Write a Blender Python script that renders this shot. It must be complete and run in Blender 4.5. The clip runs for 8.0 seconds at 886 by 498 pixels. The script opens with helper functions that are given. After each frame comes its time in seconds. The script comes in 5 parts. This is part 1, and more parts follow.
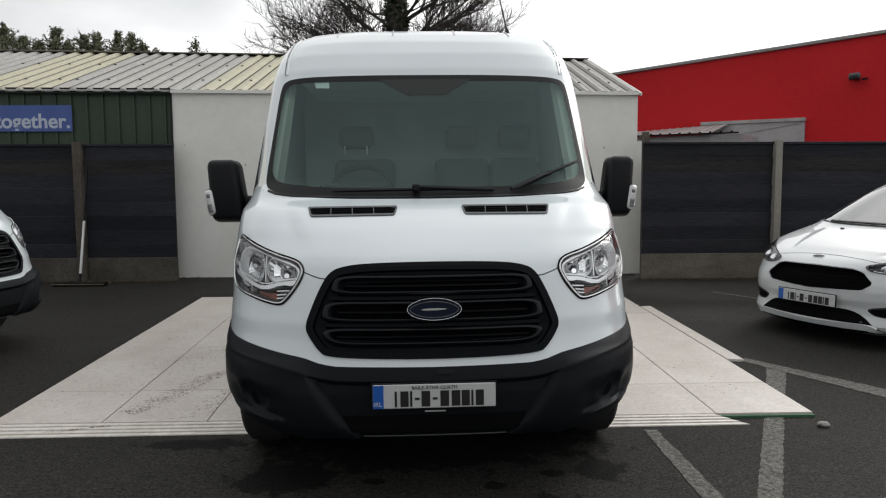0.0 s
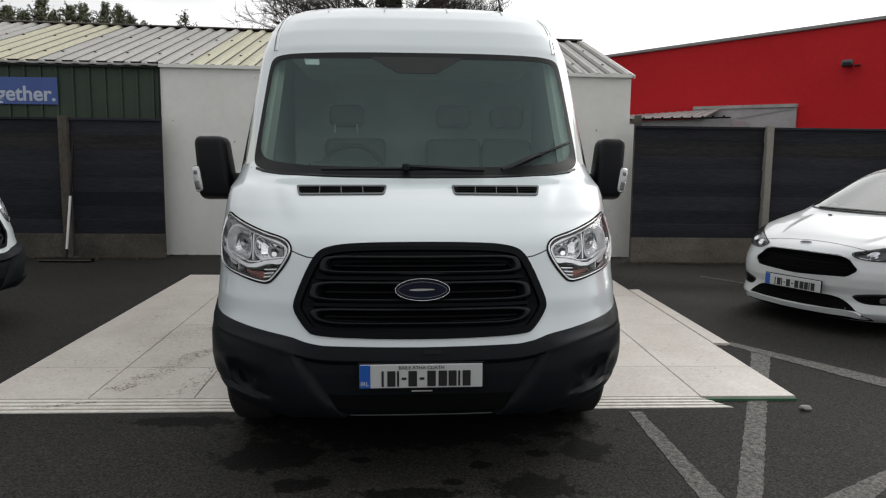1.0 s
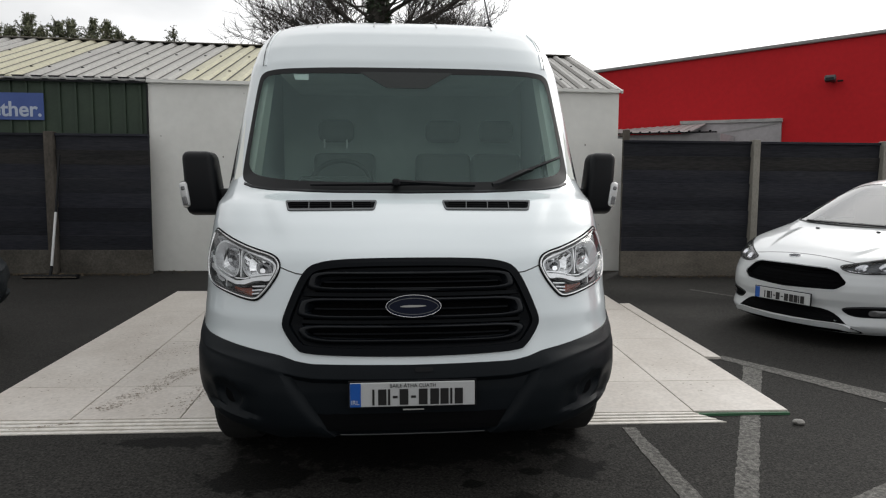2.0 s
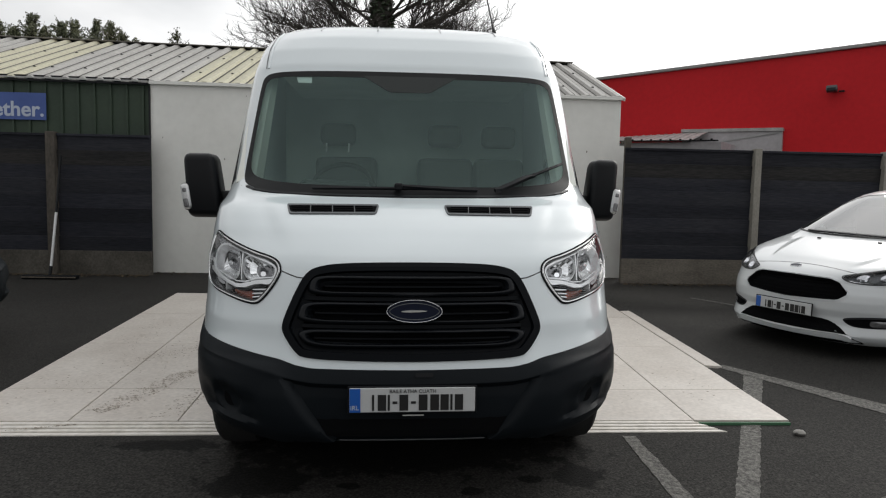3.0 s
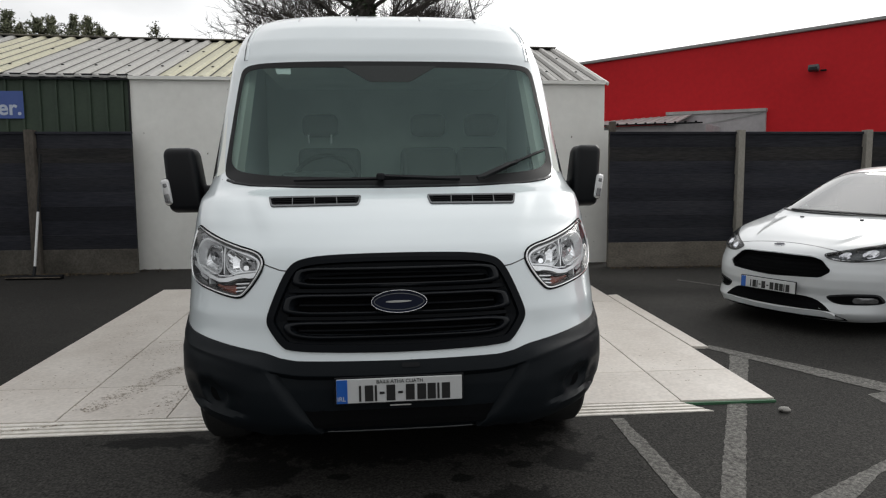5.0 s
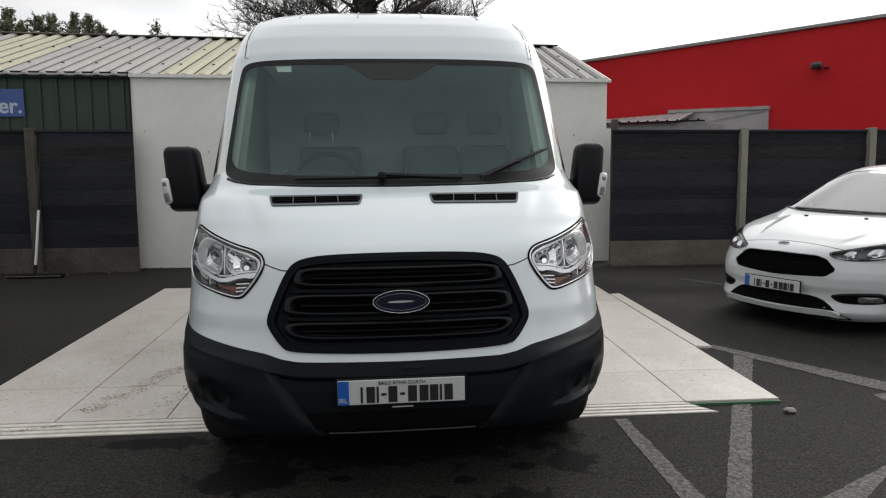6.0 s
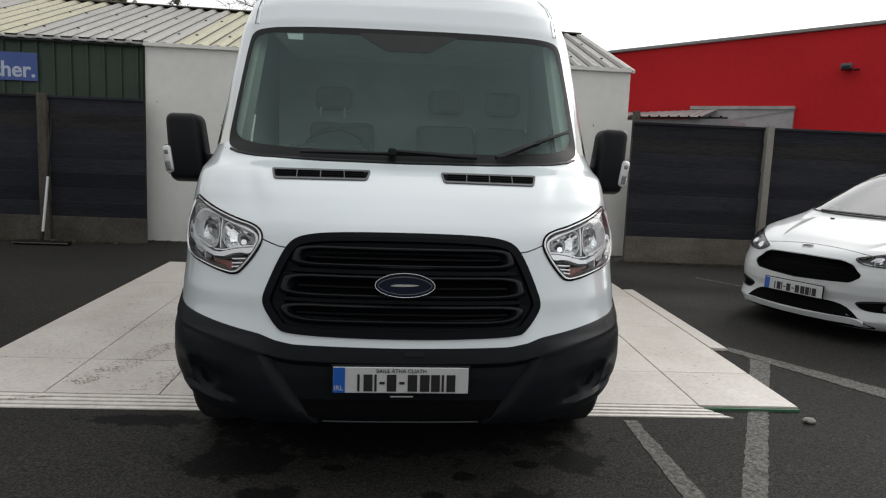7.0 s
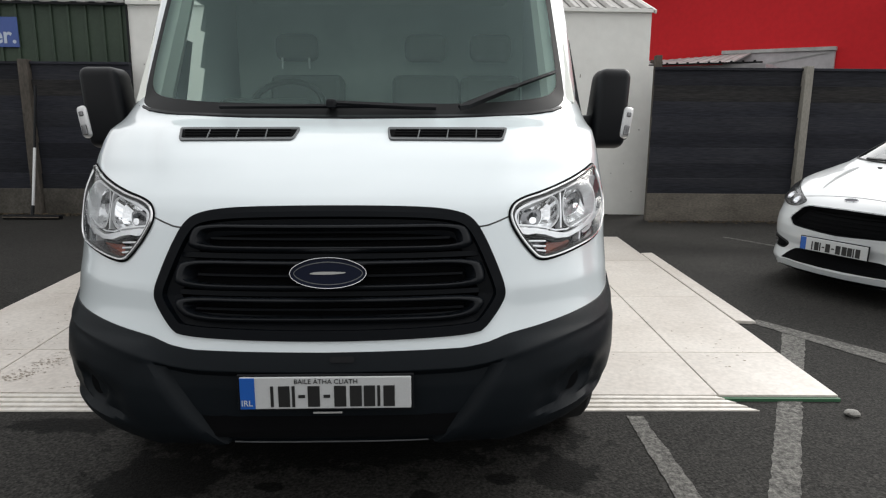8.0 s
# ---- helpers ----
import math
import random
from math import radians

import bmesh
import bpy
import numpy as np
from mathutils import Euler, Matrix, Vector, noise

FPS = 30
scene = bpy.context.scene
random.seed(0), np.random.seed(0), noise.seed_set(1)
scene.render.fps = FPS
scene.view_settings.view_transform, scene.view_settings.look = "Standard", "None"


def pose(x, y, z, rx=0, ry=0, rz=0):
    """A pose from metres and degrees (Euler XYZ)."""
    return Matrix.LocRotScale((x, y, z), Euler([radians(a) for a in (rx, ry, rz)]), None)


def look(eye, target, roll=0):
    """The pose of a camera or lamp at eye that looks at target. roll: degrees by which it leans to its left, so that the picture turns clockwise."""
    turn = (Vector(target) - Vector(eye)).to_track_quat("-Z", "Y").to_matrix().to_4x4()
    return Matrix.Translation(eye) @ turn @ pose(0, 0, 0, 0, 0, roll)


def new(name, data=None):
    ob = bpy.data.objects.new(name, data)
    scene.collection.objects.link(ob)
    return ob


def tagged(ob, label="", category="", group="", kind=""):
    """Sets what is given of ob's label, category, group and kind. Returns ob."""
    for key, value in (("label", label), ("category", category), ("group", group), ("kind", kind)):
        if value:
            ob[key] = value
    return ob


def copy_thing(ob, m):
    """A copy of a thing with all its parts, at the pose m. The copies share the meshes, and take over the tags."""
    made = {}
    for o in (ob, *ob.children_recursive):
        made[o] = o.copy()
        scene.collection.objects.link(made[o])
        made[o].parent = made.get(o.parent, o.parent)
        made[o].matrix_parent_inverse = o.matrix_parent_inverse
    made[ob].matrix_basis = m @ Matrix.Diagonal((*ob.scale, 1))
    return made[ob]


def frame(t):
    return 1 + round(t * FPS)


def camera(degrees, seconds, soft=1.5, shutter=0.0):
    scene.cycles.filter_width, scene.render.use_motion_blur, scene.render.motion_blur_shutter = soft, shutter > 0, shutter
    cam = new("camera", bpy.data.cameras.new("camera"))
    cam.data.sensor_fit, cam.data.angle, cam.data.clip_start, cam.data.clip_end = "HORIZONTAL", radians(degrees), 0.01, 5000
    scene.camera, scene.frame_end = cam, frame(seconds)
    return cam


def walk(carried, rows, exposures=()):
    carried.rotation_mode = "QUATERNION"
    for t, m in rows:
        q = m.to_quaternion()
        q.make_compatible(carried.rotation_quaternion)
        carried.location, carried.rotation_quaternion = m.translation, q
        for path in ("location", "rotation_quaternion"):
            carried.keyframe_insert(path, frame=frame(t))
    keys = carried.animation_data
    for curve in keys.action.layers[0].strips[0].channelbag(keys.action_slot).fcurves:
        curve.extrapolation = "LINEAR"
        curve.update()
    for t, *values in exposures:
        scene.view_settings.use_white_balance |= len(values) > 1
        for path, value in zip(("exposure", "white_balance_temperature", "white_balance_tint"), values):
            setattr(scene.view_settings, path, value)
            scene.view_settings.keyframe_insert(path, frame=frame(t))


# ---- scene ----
cam = camera(70.9, 8.0, soft=1.2)
PATH = [
    (0, (-0.023, -2.562, 1.326), (0.028, -0.568, 1.177), -0.35),
    (0.5, (-0.019, -2.557, 1.322), (0.061, -0.567, 1.136), 0.15),
    (1, (-0.015, -2.549, 1.323), (0.066, -0.561, 1.113), 0.55),
    (1.5, (-0.017, -2.538, 1.319), (0.078, -0.55, 1.114), 0.25),
    (2, (-0.02, -2.52, 1.326), (0.094, -0.53, 1.162), 0.35),
    (2.2, (-0.031, -2.501, 1.326), (0.089, -0.51, 1.178), 0.25),
    (3.3, (-0.024, -2.509, 1.326), (0.089, -0.518, 1.177), 1.25),
    (3.5, (-0.018, -2.508, 1.336), (0.086, -0.52, 1.143), -0.05),
    (4, (-0.002, -2.518, 1.332), (0.129, -0.532, 1.141), -0.25),
    (4.5, (0.009, -2.531, 1.331), (0.152, -0.545, 1.148), -0.55),
    (4.7, (0.005, -2.521, 1.327), (0.155, -0.535, 1.147), -0.35),
    (5.8, (-0.005, -2.485, 1.324), (0.135, -0.499, 1.128), -0.85),
    (6, (-0.004, -2.473, 1.329), (0.14, -0.487, 1.14), -0.45),
    (6.5, (-0.018, -2.431, 1.325), (0.094, -0.445, 1.117), 0.25),
    (7, (0.016, -2.312, 1.294), (0.125, -0.328, 1.065), 2.25),
    (7.1, (0.045, -2.252, 1.292), (0.142, -0.27, 1.041), 2.35),
    (7.2, (0.078, -2.192, 1.287), (0.182, -0.211, 1.03), 2.75),
    (7.3, (0.123, -2.13, 1.278), (0.239, -0.152, 1.003), 3.65),
    (7.4, (0.187, -2.077, 1.317), (0.344, -0.11, 0.99), 3.85),
    (7.5, (0.21, -1.998, 1.307), (0.418, -0.045, 0.928), 2.75),
    (7.6, (0.229, -1.95, 1.278), (0.447, 0.0, 0.891), 0.75),
    (7.7, (0.264, -1.915, 1.292), (0.464, 0.033, 0.884), 0.25),
    (7.8, (0.291, -1.876, 1.269), (0.472, 0.08, 0.891), 0.15),
    (7.9, (0.287, -1.812, 1.241), (0.368, 0.156, 0.893), -1.75),
    (8, (0.334, -1.784, 1.284), (0.354, 0.183, 0.927), 0.45),
]
walk(cam, [(t, look(eye, target, roll)) for t, eye, target, roll in PATH], [(0.0, 0.03), (2.2, 0.04), (3.5, -0.05), (4.3, 0.05), (6.5, 0.03), (7.2, 0.12), (8.0, 0.48)])


# ---- light ----
world = bpy.data.worlds.new("overcast_sky")
scene.world = world
world.use_nodes = True
wn, wl = world.node_tree.nodes, world.node_tree.links
sky = wn.new("ShaderNodeTexSky")
sky.sky_type, sky.sun_disc = "NISHITA", False
sky.sun_elevation, sky.sun_rotation = radians(31), radians(46)
sky.air_density, sky.dust_density, sky.ozone_density = 1.0, 6.0, 1.0
grey = wn.new("ShaderNodeHueSaturation")
grey.inputs["Saturation"].default_value = 0.12
clouds = wn.new("ShaderNodeTexNoise")
clouds.inputs["Scale"].default_value, clouds.inputs["Detail"].default_value = 2.2, 5.0
cloud_way = wn.new("ShaderNodeTexCoord")
cloud_map = wn.new("ShaderNodeMapping")
cloud_map.inputs["Scale"].default_value = (1.0, 1.0, 2.6)
cloud_ramp = wn.new("ShaderNodeValToRGB")
cloud_ramp.color_ramp.elements[0].position, cloud_ramp.color_ramp.elements[0].color = 0.36, (5.3, 5.4, 5.5, 1)
cloud_ramp.color_ramp.elements[1].position, cloud_ramp.color_ramp.elements[1].color = 0.64, (8.0, 8.0, 8.0, 1)
cover = wn.new("ShaderNodeMixRGB")
cover.inputs["Fac"].default_value = 0.9
SUN_FROM = Vector((0.62, 0.60, 0.52)).normalized()
towards = wn.new("ShaderNodeVectorMath")
towards.operation = "DOT_PRODUCT"
towards.inputs[1].default_value = SUN_FROM
veil = wn.new("ShaderNodeMapRange")
veil.interpolation_type = "SMOOTHSTEP"
veil.inputs["From Min"].default_value, veil.inputs["From Max"].default_value = -0.5, 1.0
veil.inputs["To Min"].default_value, veil.inputs["To Max"].default_value = 0.80, 1.66
bright = wn.new("ShaderNodeVectorMath")
bright.operation = "SCALE"
wl.new(sky.outputs["Color"], grey.inputs["Color"])
wl.new(cloud_way.outputs["Generated"], cloud_map.inputs["Vector"])
wl.new(cloud_way.outputs["Generated"], towards.inputs[0])
wl.new(towards.outputs["Value"], veil.inputs["Value"])
wl.new(cloud_map.outputs["Vector"], clouds.inputs["Vector"])
wl.new(clouds.outputs["Fac"], cloud_ramp.inputs["Fac"])
wl.new(grey.outputs["Color"], cover.inputs["Color1"])
wl.new(cloud_ramp.outputs["Color"], cover.inputs["Color2"])
wl.new(cover.outputs["Color"], bright.inputs[0])
wl.new(veil.outputs["Result"], bright.inputs["Scale"])
wl.new(bright.outputs["Vector"], wn["Background"].inputs["Color"])
wn["Background"].inputs["Strength"].default_value = 0.108

sun_lamp = bpy.data.lights.new("sun", "SUN")
sun_lamp.energy, sun_lamp.angle, sun_lamp.color = 0.85, radians(24), (1.0, 0.97, 0.92)
sun = new("sun", sun_lamp)
sun.matrix_world = look(SUN_FROM * 30, (0, 0, 0))

# ---- materials ----


def material(name, color, rough=0.5, metal=0.0, spots=None, grain=0.0, grain_scale=200.0, bump=0.0, bump_scale=120.0, coat=0.0, spot_scale=3.0, spot_at=0.5, spot_soft=0.12, stretch=(1, 1, 1), random=0.0, spec=0.5):
    """A principled surface: base colour, stains of a second colour, fine grain, relief, and a random shade for each piece."""
    m = bpy.data.materials.new(name)
    m.use_nodes = True
    n, k = m.node_tree.nodes, m.node_tree.links
    b = n["Principled BSDF"]
    b.inputs["Roughness"].default_value, b.inputs["Metallic"].default_value = rough, metal
    b.inputs["Specular IOR Level"].default_value = spec
    b.inputs["Coat Weight"].default_value, b.inputs["Coat Roughness"].default_value = coat, 0.04
    at = n.new("ShaderNodeTexCoord")
    fit_size = n.new("ShaderNodeMapping")
    fit_size.inputs["Scale"].default_value = stretch
    k.new(at.outputs["Object"], fit_size.inputs["Vector"])
    out = n.new("ShaderNodeRGB")
    out.outputs[0].default_value = (*color, 1)
    last = out.outputs[0]
    if spots:
        t = n.new("ShaderNodeTexNoise")
        t.inputs["Scale"].default_value, t.inputs["Detail"].default_value, t.inputs["Roughness"].default_value = spot_scale, 6.0, 0.62
        r = n.new("ShaderNodeValToRGB")
        r.color_ramp.elements[0].position, r.color_ramp.elements[1].position = spot_at - spot_soft, spot_at + spot_soft
        mix = n.new("ShaderNodeMixRGB")
        mix.inputs["Color2"].default_value = (*spots, 1)
        k.new(fit_size.outputs["Vector"], t.inputs["Vector"])
        k.new(t.outputs["Fac"], r.inputs["Fac"])
        k.new(r.outputs["Color"], mix.inputs["Fac"])
        k.new(last, mix.inputs["Color1"])
        last = mix.outputs["Color"]
    if grain:
        t = n.new("ShaderNodeTexNoise")
        t.inputs["Scale"].default_value, t.inputs["Detail"].default_value = grain_scale, 3.0
        r = n.new("ShaderNodeMapRange")
        r.inputs["From Min"].default_value, r.inputs["From Max"].default_value = 0.3, 0.7
        r.inputs["To Min"].default_value, r.inputs["To Max"].default_value = 1 - grain, 1 + grain
        mul = n.new("ShaderNodeVectorMath")
        mul.operation = "SCALE"
        k.new(fit_size.outputs["Vector"], t.inputs["Vector"])
        k.new(t.outputs["Fac"], r.inputs["Value"])
        k.new(last, mul.inputs[0])
        k.new(r.outputs["Result"], mul.inputs["Scale"])
        last = mul.outputs["Vector"]
    if random:
        info = n.new("ShaderNodeObjectInfo")
        r = n.new("ShaderNodeMapRange")
        r.inputs["To Min"].default_value, r.inputs["To Max"].default_value = 1 - random, 1 + random
        mul = n.new("ShaderNodeVectorMath")
        mul.operation = "SCALE"
        k.new(info.outputs["Random"], r.inputs["Value"])
        k.new(last, mul.inputs[0])
        k.new(r.outputs["Result"], mul.inputs["Scale"])
        last = mul.outputs["Vector"]
    k.new(last, b.inputs["Base Color"])
    if bump:
        t = n.new("ShaderNodeTexNoise")
        t.inputs["Scale"].default_value, t.inputs["Detail"].default_value = bump_scale, 4.0
        u = n.new("ShaderNodeBump")
        u.inputs["Strength"].default_value, u.inputs["Distance"].default_value = bump, 0.004
        k.new(fit_size.outputs["Vector"], t.inputs["Vector"])
        k.new(t.outputs["Fac"], u.inputs["Height"])
        k.new(u.outputs["Normal"], b.inputs["Normal"])
    return m


def glass(name, tint, gloss=0.1, rough=0.0, coating=(1, 1, 1), ior=1.45):
    """A thin pane: mostly clear, tinted, with a sharp reflection that grows at grazing angles."""
    m = bpy.data.materials.new(name)
    m.use_nodes = True
    n, k = m.node_tree.nodes, m.node_tree.links
    n.remove(n["Principled BSDF"])
    clear, shine, mix, fres = n.new("ShaderNodeBsdfTransparent"), n.new("ShaderNodeBsdfGlossy"), n.new("ShaderNodeMixShader"), n.new("ShaderNodeFresnel")
    clear.inputs["Color"].default_value = (*tint, 1)
    shine.inputs["Roughness"].default_value = rough
    shine.inputs["Color"].default_value = (*coating, 1)
    add = n.new("ShaderNodeMath")
    add.operation, add.use_clamp = "ADD", True
    add.inputs[1].default_value = gloss
    fres.inputs["IOR"].default_value = ior
    k.new(fres.outputs["Fac"], add.inputs[0])
    k.new(add.outputs[0], mix.inputs["Fac"])
    k.new(clear.outputs[0], mix.inputs[1])
    k.new(shine.outputs[0], mix.inputs[2])
    k.new(mix.outputs[0], n["Material Output"].inputs["Surface"])
    return m




ROAD_PAINT = material("worn_road_paint", (0.185, 0.179, 0.165), 0.8, spots=(0.050, 0.048, 0.045), spot_scale=42, spot_at=0.5, spot_soft=0.16, grain=0.4, grain_scale=120, bump=0.6, spec=0.2)
MAT_WHITE = material("scuffed_white_board", (0.64, 0.595, 0.545), 0.38, spots=(0.54, 0.49, 0.44), spot_scale=2.6, spot_soft=0.2, grain=0.10, grain_scale=40, bump=0.06, bump_scale=30, random=0.05)
MAT_EDGE = material("white_ramp_edging", (0.77, 0.735, 0.685), 0.4, spots=(0.62, 0.58, 0.52), spot_scale=5.0, spot_soft=0.2, grain=0.1, grain_scale=26)
MAT_GAP = material("dirty_joint", (0.11, 0.10, 0.085), 0.9, grain=0.3)
MAT_GREEN = material("green_board_edge", (0.03, 0.11, 0.05), 0.6, grain=0.2)
MUD = material("dried_mud", (0.21, 0.175, 0.13), 0.9, spots=(0.34, 0.29, 0.235), spot_scale=20, grain=0.3)
WALL_WHITE = material("white_painted_board", (0.83, 0.825, 0.785), 0.55, spots=(0.76, 0.75, 0.71), spot_scale=1.3, spot_soft=0.25, grain=0.025, grain_scale=9, bump=0.03, bump_scale=25)
GREEN_STEEL = material("dark_green_cladding", (0.033, 0.054, 0.032), 0.6, spots=(0.025, 0.043, 0.026), spot_scale=2.0, grain=0.1, grain_scale=30)
ROOF_GREY = material("weathered_grey_sheet", (0.50, 0.49, 0.465), 0.65, spots=(0.40, 0.385, 0.365), spot_scale=1.6, spot_soft=0.3, grain=0.12, grain_scale=20)
ROOF_YELLOW = material("aged_translucent_sheet", (0.585, 0.555, 0.41), 0.55, spots=(0.51, 0.485, 0.355), spot_scale=1.8, spot_soft=0.3, grain=0.12, grain_scale=20)
FENCE_BLACK = material("black_stained_timber", (0.0220, 0.0228, 0.0295), 0.8, spots=(0.033, 0.0335, 0.039), spot_scale=2.0, spot_at=0.56, spot_soft=0.14, grain=0.3, grain_scale=30, bump=0.25, bump_scale=40, stretch=(0.25, 1, 3.0), random=0.3, spec=0.2)
CONCRETE = material("weathered_concrete", (0.33, 0.31, 0.275), 0.85, spots=(0.14, 0.13, 0.11), spot_scale=2.6, spot_soft=0.25, grain=0.2, grain_scale=50, bump=0.4, bump_scale=60)
CONCRETE_DARK = material("stained_concrete", (0.055, 0.049, 0.040), 0.9, spots=(0.13, 0.118, 0.10), spot_scale=1.8, spot_at=0.55, spot_soft=0.2, grain=0.25, grain_scale=40, bump=0.4, bump_scale=60)
RED = material("red_painted_render", (0.72, 0.026, 0.034), 0.7, spots=(0.62, 0.020, 0.026), spot_scale=0.5, spot_soft=0.3, grain=0.05, grain_scale=8, bump=0.1, bump_scale=14, spec=0.2)
TRIM_GREY = material("grey_metal_trim", (0.36, 0.36, 0.35), 0.5, grain=0.1, grain_scale=12)
LEAN_WHITE = material("faded_white_sheet", (0.50, 0.48, 0.49), 0.6, spots=(0.42, 0.40, 0.41), spot_scale=1.5, grain=0.06, grain_scale=9)
LEAN_EDGE = material("pale_sheet_metal", (0.52, 0.51, 0.50), 0.55, spots=(0.40, 0.39, 0.38), spot_scale=2.0, grain=0.08, grain_scale=9)
BANNER = material("blue_vinyl", (0.045, 0.085, 0.28), 0.5, spots=(0.055, 0.10, 0.31), spot_scale=2.0, grain=0.04)
BANNER_TEXT = material("white_vinyl_print", (0.46, 0.51, 0.60), 0.5, grain=0.02)
PAINT = material("white_car_paint", (0.725, 0.785, 0.805), 0.28, spots=(0.695, 0.755, 0.775), spot_scale=1.4, spot_soft=0.3, coat=1.0)
CAR_PAINT = material("plain_white_car_paint", (0.62, 0.64, 0.65), 0.3, spots=(0.59, 0.61, 0.62), spot_scale=1.4, spot_soft=0.3, coat=0.8)
SEAM = material("panel_gap", (0.05, 0.05, 0.05), 0.8, grain=0.1)
PLASTIC = material("dark_bumper_plastic", (0.0060, 0.0080, 0.0100), 0.46, spots=(0.0070, 0.0094, 0.0118), spot_scale=5.0, spot_soft=0.3, grain=0.2, grain_scale=400, bump=0.12, bump_scale=500, spec=0.11)
BLACK = material("black_plastic", (0.0048, 0.0055, 0.0070), 0.42, grain=0.2, grain_scale=200, spec=0.24)
FRIT = material("black_glass_border", (0.0045, 0.0052, 0.0060), 0.6, grain=0.1, grain_scale=200, spec=0.25)
SMOKED = material("smoked_glass_band", (0.010, 0.0145, 0.0138), 0.5, grain=0.1, grain_scale=60, spec=0.3)
DARK = material("black_cavity", (0.0035, 0.0037, 0.0042), 0.9, grain=0.2, spec=0.06)
GRILLE = material("satin_black_grille", (0.0024, 0.0034, 0.0050), 0.36, grain=0.15, grain_scale=200, spec=0.09)
GRILLE_BAR = material("dark_grille_bar", (0.0056, 0.0070, 0.0092), 0.34, grain=0.15, grain_scale=200, spec=0.22)
VENT_GREY = material("grey_vent_plastic", (0.095, 0.10, 0.105), 0.45, grain=0.15, grain_scale=200)
CHROME = material("chrome", (0.80, 0.80, 0.82), 0.12, 1.0, grain=0.03)
REFLECTOR = material("lamp_reflector", (0.95, 0.955, 0.96), 0.07, 1.0, grain=0.08, grain_scale=60, bump=0.55, bump_scale=30)
LAMP_SILVER = material("silvered_lamp_plastic", (0.93, 0.935, 0.94), 0.2, 0.3, grain=0.04, coat=0.4)
LAMP_RIM = material("brushed_lamp_rim", (0.62, 0.625, 0.63), 0.24, 0.85, grain=0.05)
LAMP_DARK = material("smoked_lamp_floor", (0.24, 0.24, 0.245), 0.20, 0.7, grain=0.2, grain_scale=50, bump=0.3, bump_scale=40)
AMBER = material("amber_bulb", (0.30, 0.075, 0.035), 0.25, spots=(0.22, 0.05, 0.03), spot_scale=30, grain=0.2)
BLUE = material("blue_enamel", (0.0025, 0.005, 0.017), 0.3, grain=0.05, spec=0.12)
PLATE_WHITE = material("plate_white", (0.54, 0.55, 0.55), 0.4, grain=0.03)
PLATE_BLUE = material("plate_blue", (0.012, 0.10, 0.42), 0.4, grain=0.03)
PLATE_BLACK = material("plate_black", (0.012, 0.012, 0.012), 0.5, grain=0.05)
RUBBER = material("tyre_rubber", (0.014, 0.014, 0.014), 0.8, grain=0.25, grain_scale=60, bump=0.3, bump_scale=60)
RIM = material("silver_rim", (0.42, 0.43, 0.44), 0.35, 0.8, grain=0.05)
CABIN = material("grey_cabin_trim", (0.52, 0.56, 0.53), 0.85, spots=(0.46, 0.50, 0.475), grain=0.06, spec=0.1)
CABIN_LIGHT = material("pale_pillar_trim", (0.86, 0.88, 0.82), 0.8, grain=0.04)
SEAT = material("dark_seat_cloth", (0.13, 0.14, 0.136), 0.85, spots=(0.11, 0.12, 0.116), grain=0.06, spec=0.1)
DASH = material("dark_dashboard", (0.045, 0.050, 0.048), 0.85, spots=(0.038, 0.042, 0.040), grain=0.06, spec=0.1)
SCREEN = glass("tinted_windscreen", (0.80, 0.92, 0.87), 0.034, 0.55, coating=(0.74, 0.95, 0.93), ior=1.33)
LENS = glass("clear_lamp_lens", (0.97, 0.98, 0.99), 0.0, ior=1.22)
SIDE_GLASS = glass("dark_side_glass", (0.25, 0.29, 0.28), 0.05)
DOOR_GLASS = glass("green_door_glass", (0.93, 0.98, 0.95), 0.0)
BARK = material("bare_bark", (0.070, 0.062, 0.053), 0.9, spots=(0.045, 0.040, 0.034), spot_scale=6, grain=0.3, bump=0.4)
IVY = material("dark_ivy_leaf", (0.030, 0.048, 0.024), 0.6, grain=0.4, grain_scale=8, spots=(0.050, 0.075, 0.035), spot_scale=3)
CONIFER = material("conifer_leaf", (0.115, 0.130, 0.075), 0.7, grain=0.4, grain_scale=6, spots=(0.17, 0.175, 0.10), spot_scale=2)
ALUMINIUM = material("bare_aluminium", (0.68, 0.68, 0.68), 0.35, 0.6, grain=0.05)
WOOD = material("weathered_timber", (0.16, 0.13, 0.10), 0.85, spots=(0.10, 0.085, 0.07), spot_scale=5, grain=0.25, grain_scale=40, stretch=(6, 6, 0.6))
STONE = material("pale_stone", (0.28, 0.27, 0.25), 0.85, grain=0.2, bump=0.4)

# ---- mesh helpers ----


def part(name, bm, mat, parent=None, label="", smooth=False):
    me = bpy.data.meshes.new(name)
    bm.normal_update()
    if smooth:
        for f in bm.faces:
            f.smooth = True
    bm.to_mesh(me)
    bm.free()
    if smooth:
        me.set_sharp_from_angle(angle=radians(34))
    for m in mat if isinstance(mat, (list, tuple)) else (mat,):
        me.materials.append(m)
    ob = new(name, me)
    if parent is not None:
        ob.parent = parent
    if label:
        ob["label"] = label
    return ob


def empty(name, m=None):
    ob = new(name)
    ob.empty_display_size = 0.1
    if m is not None:
        ob.matrix_world = m
    return ob


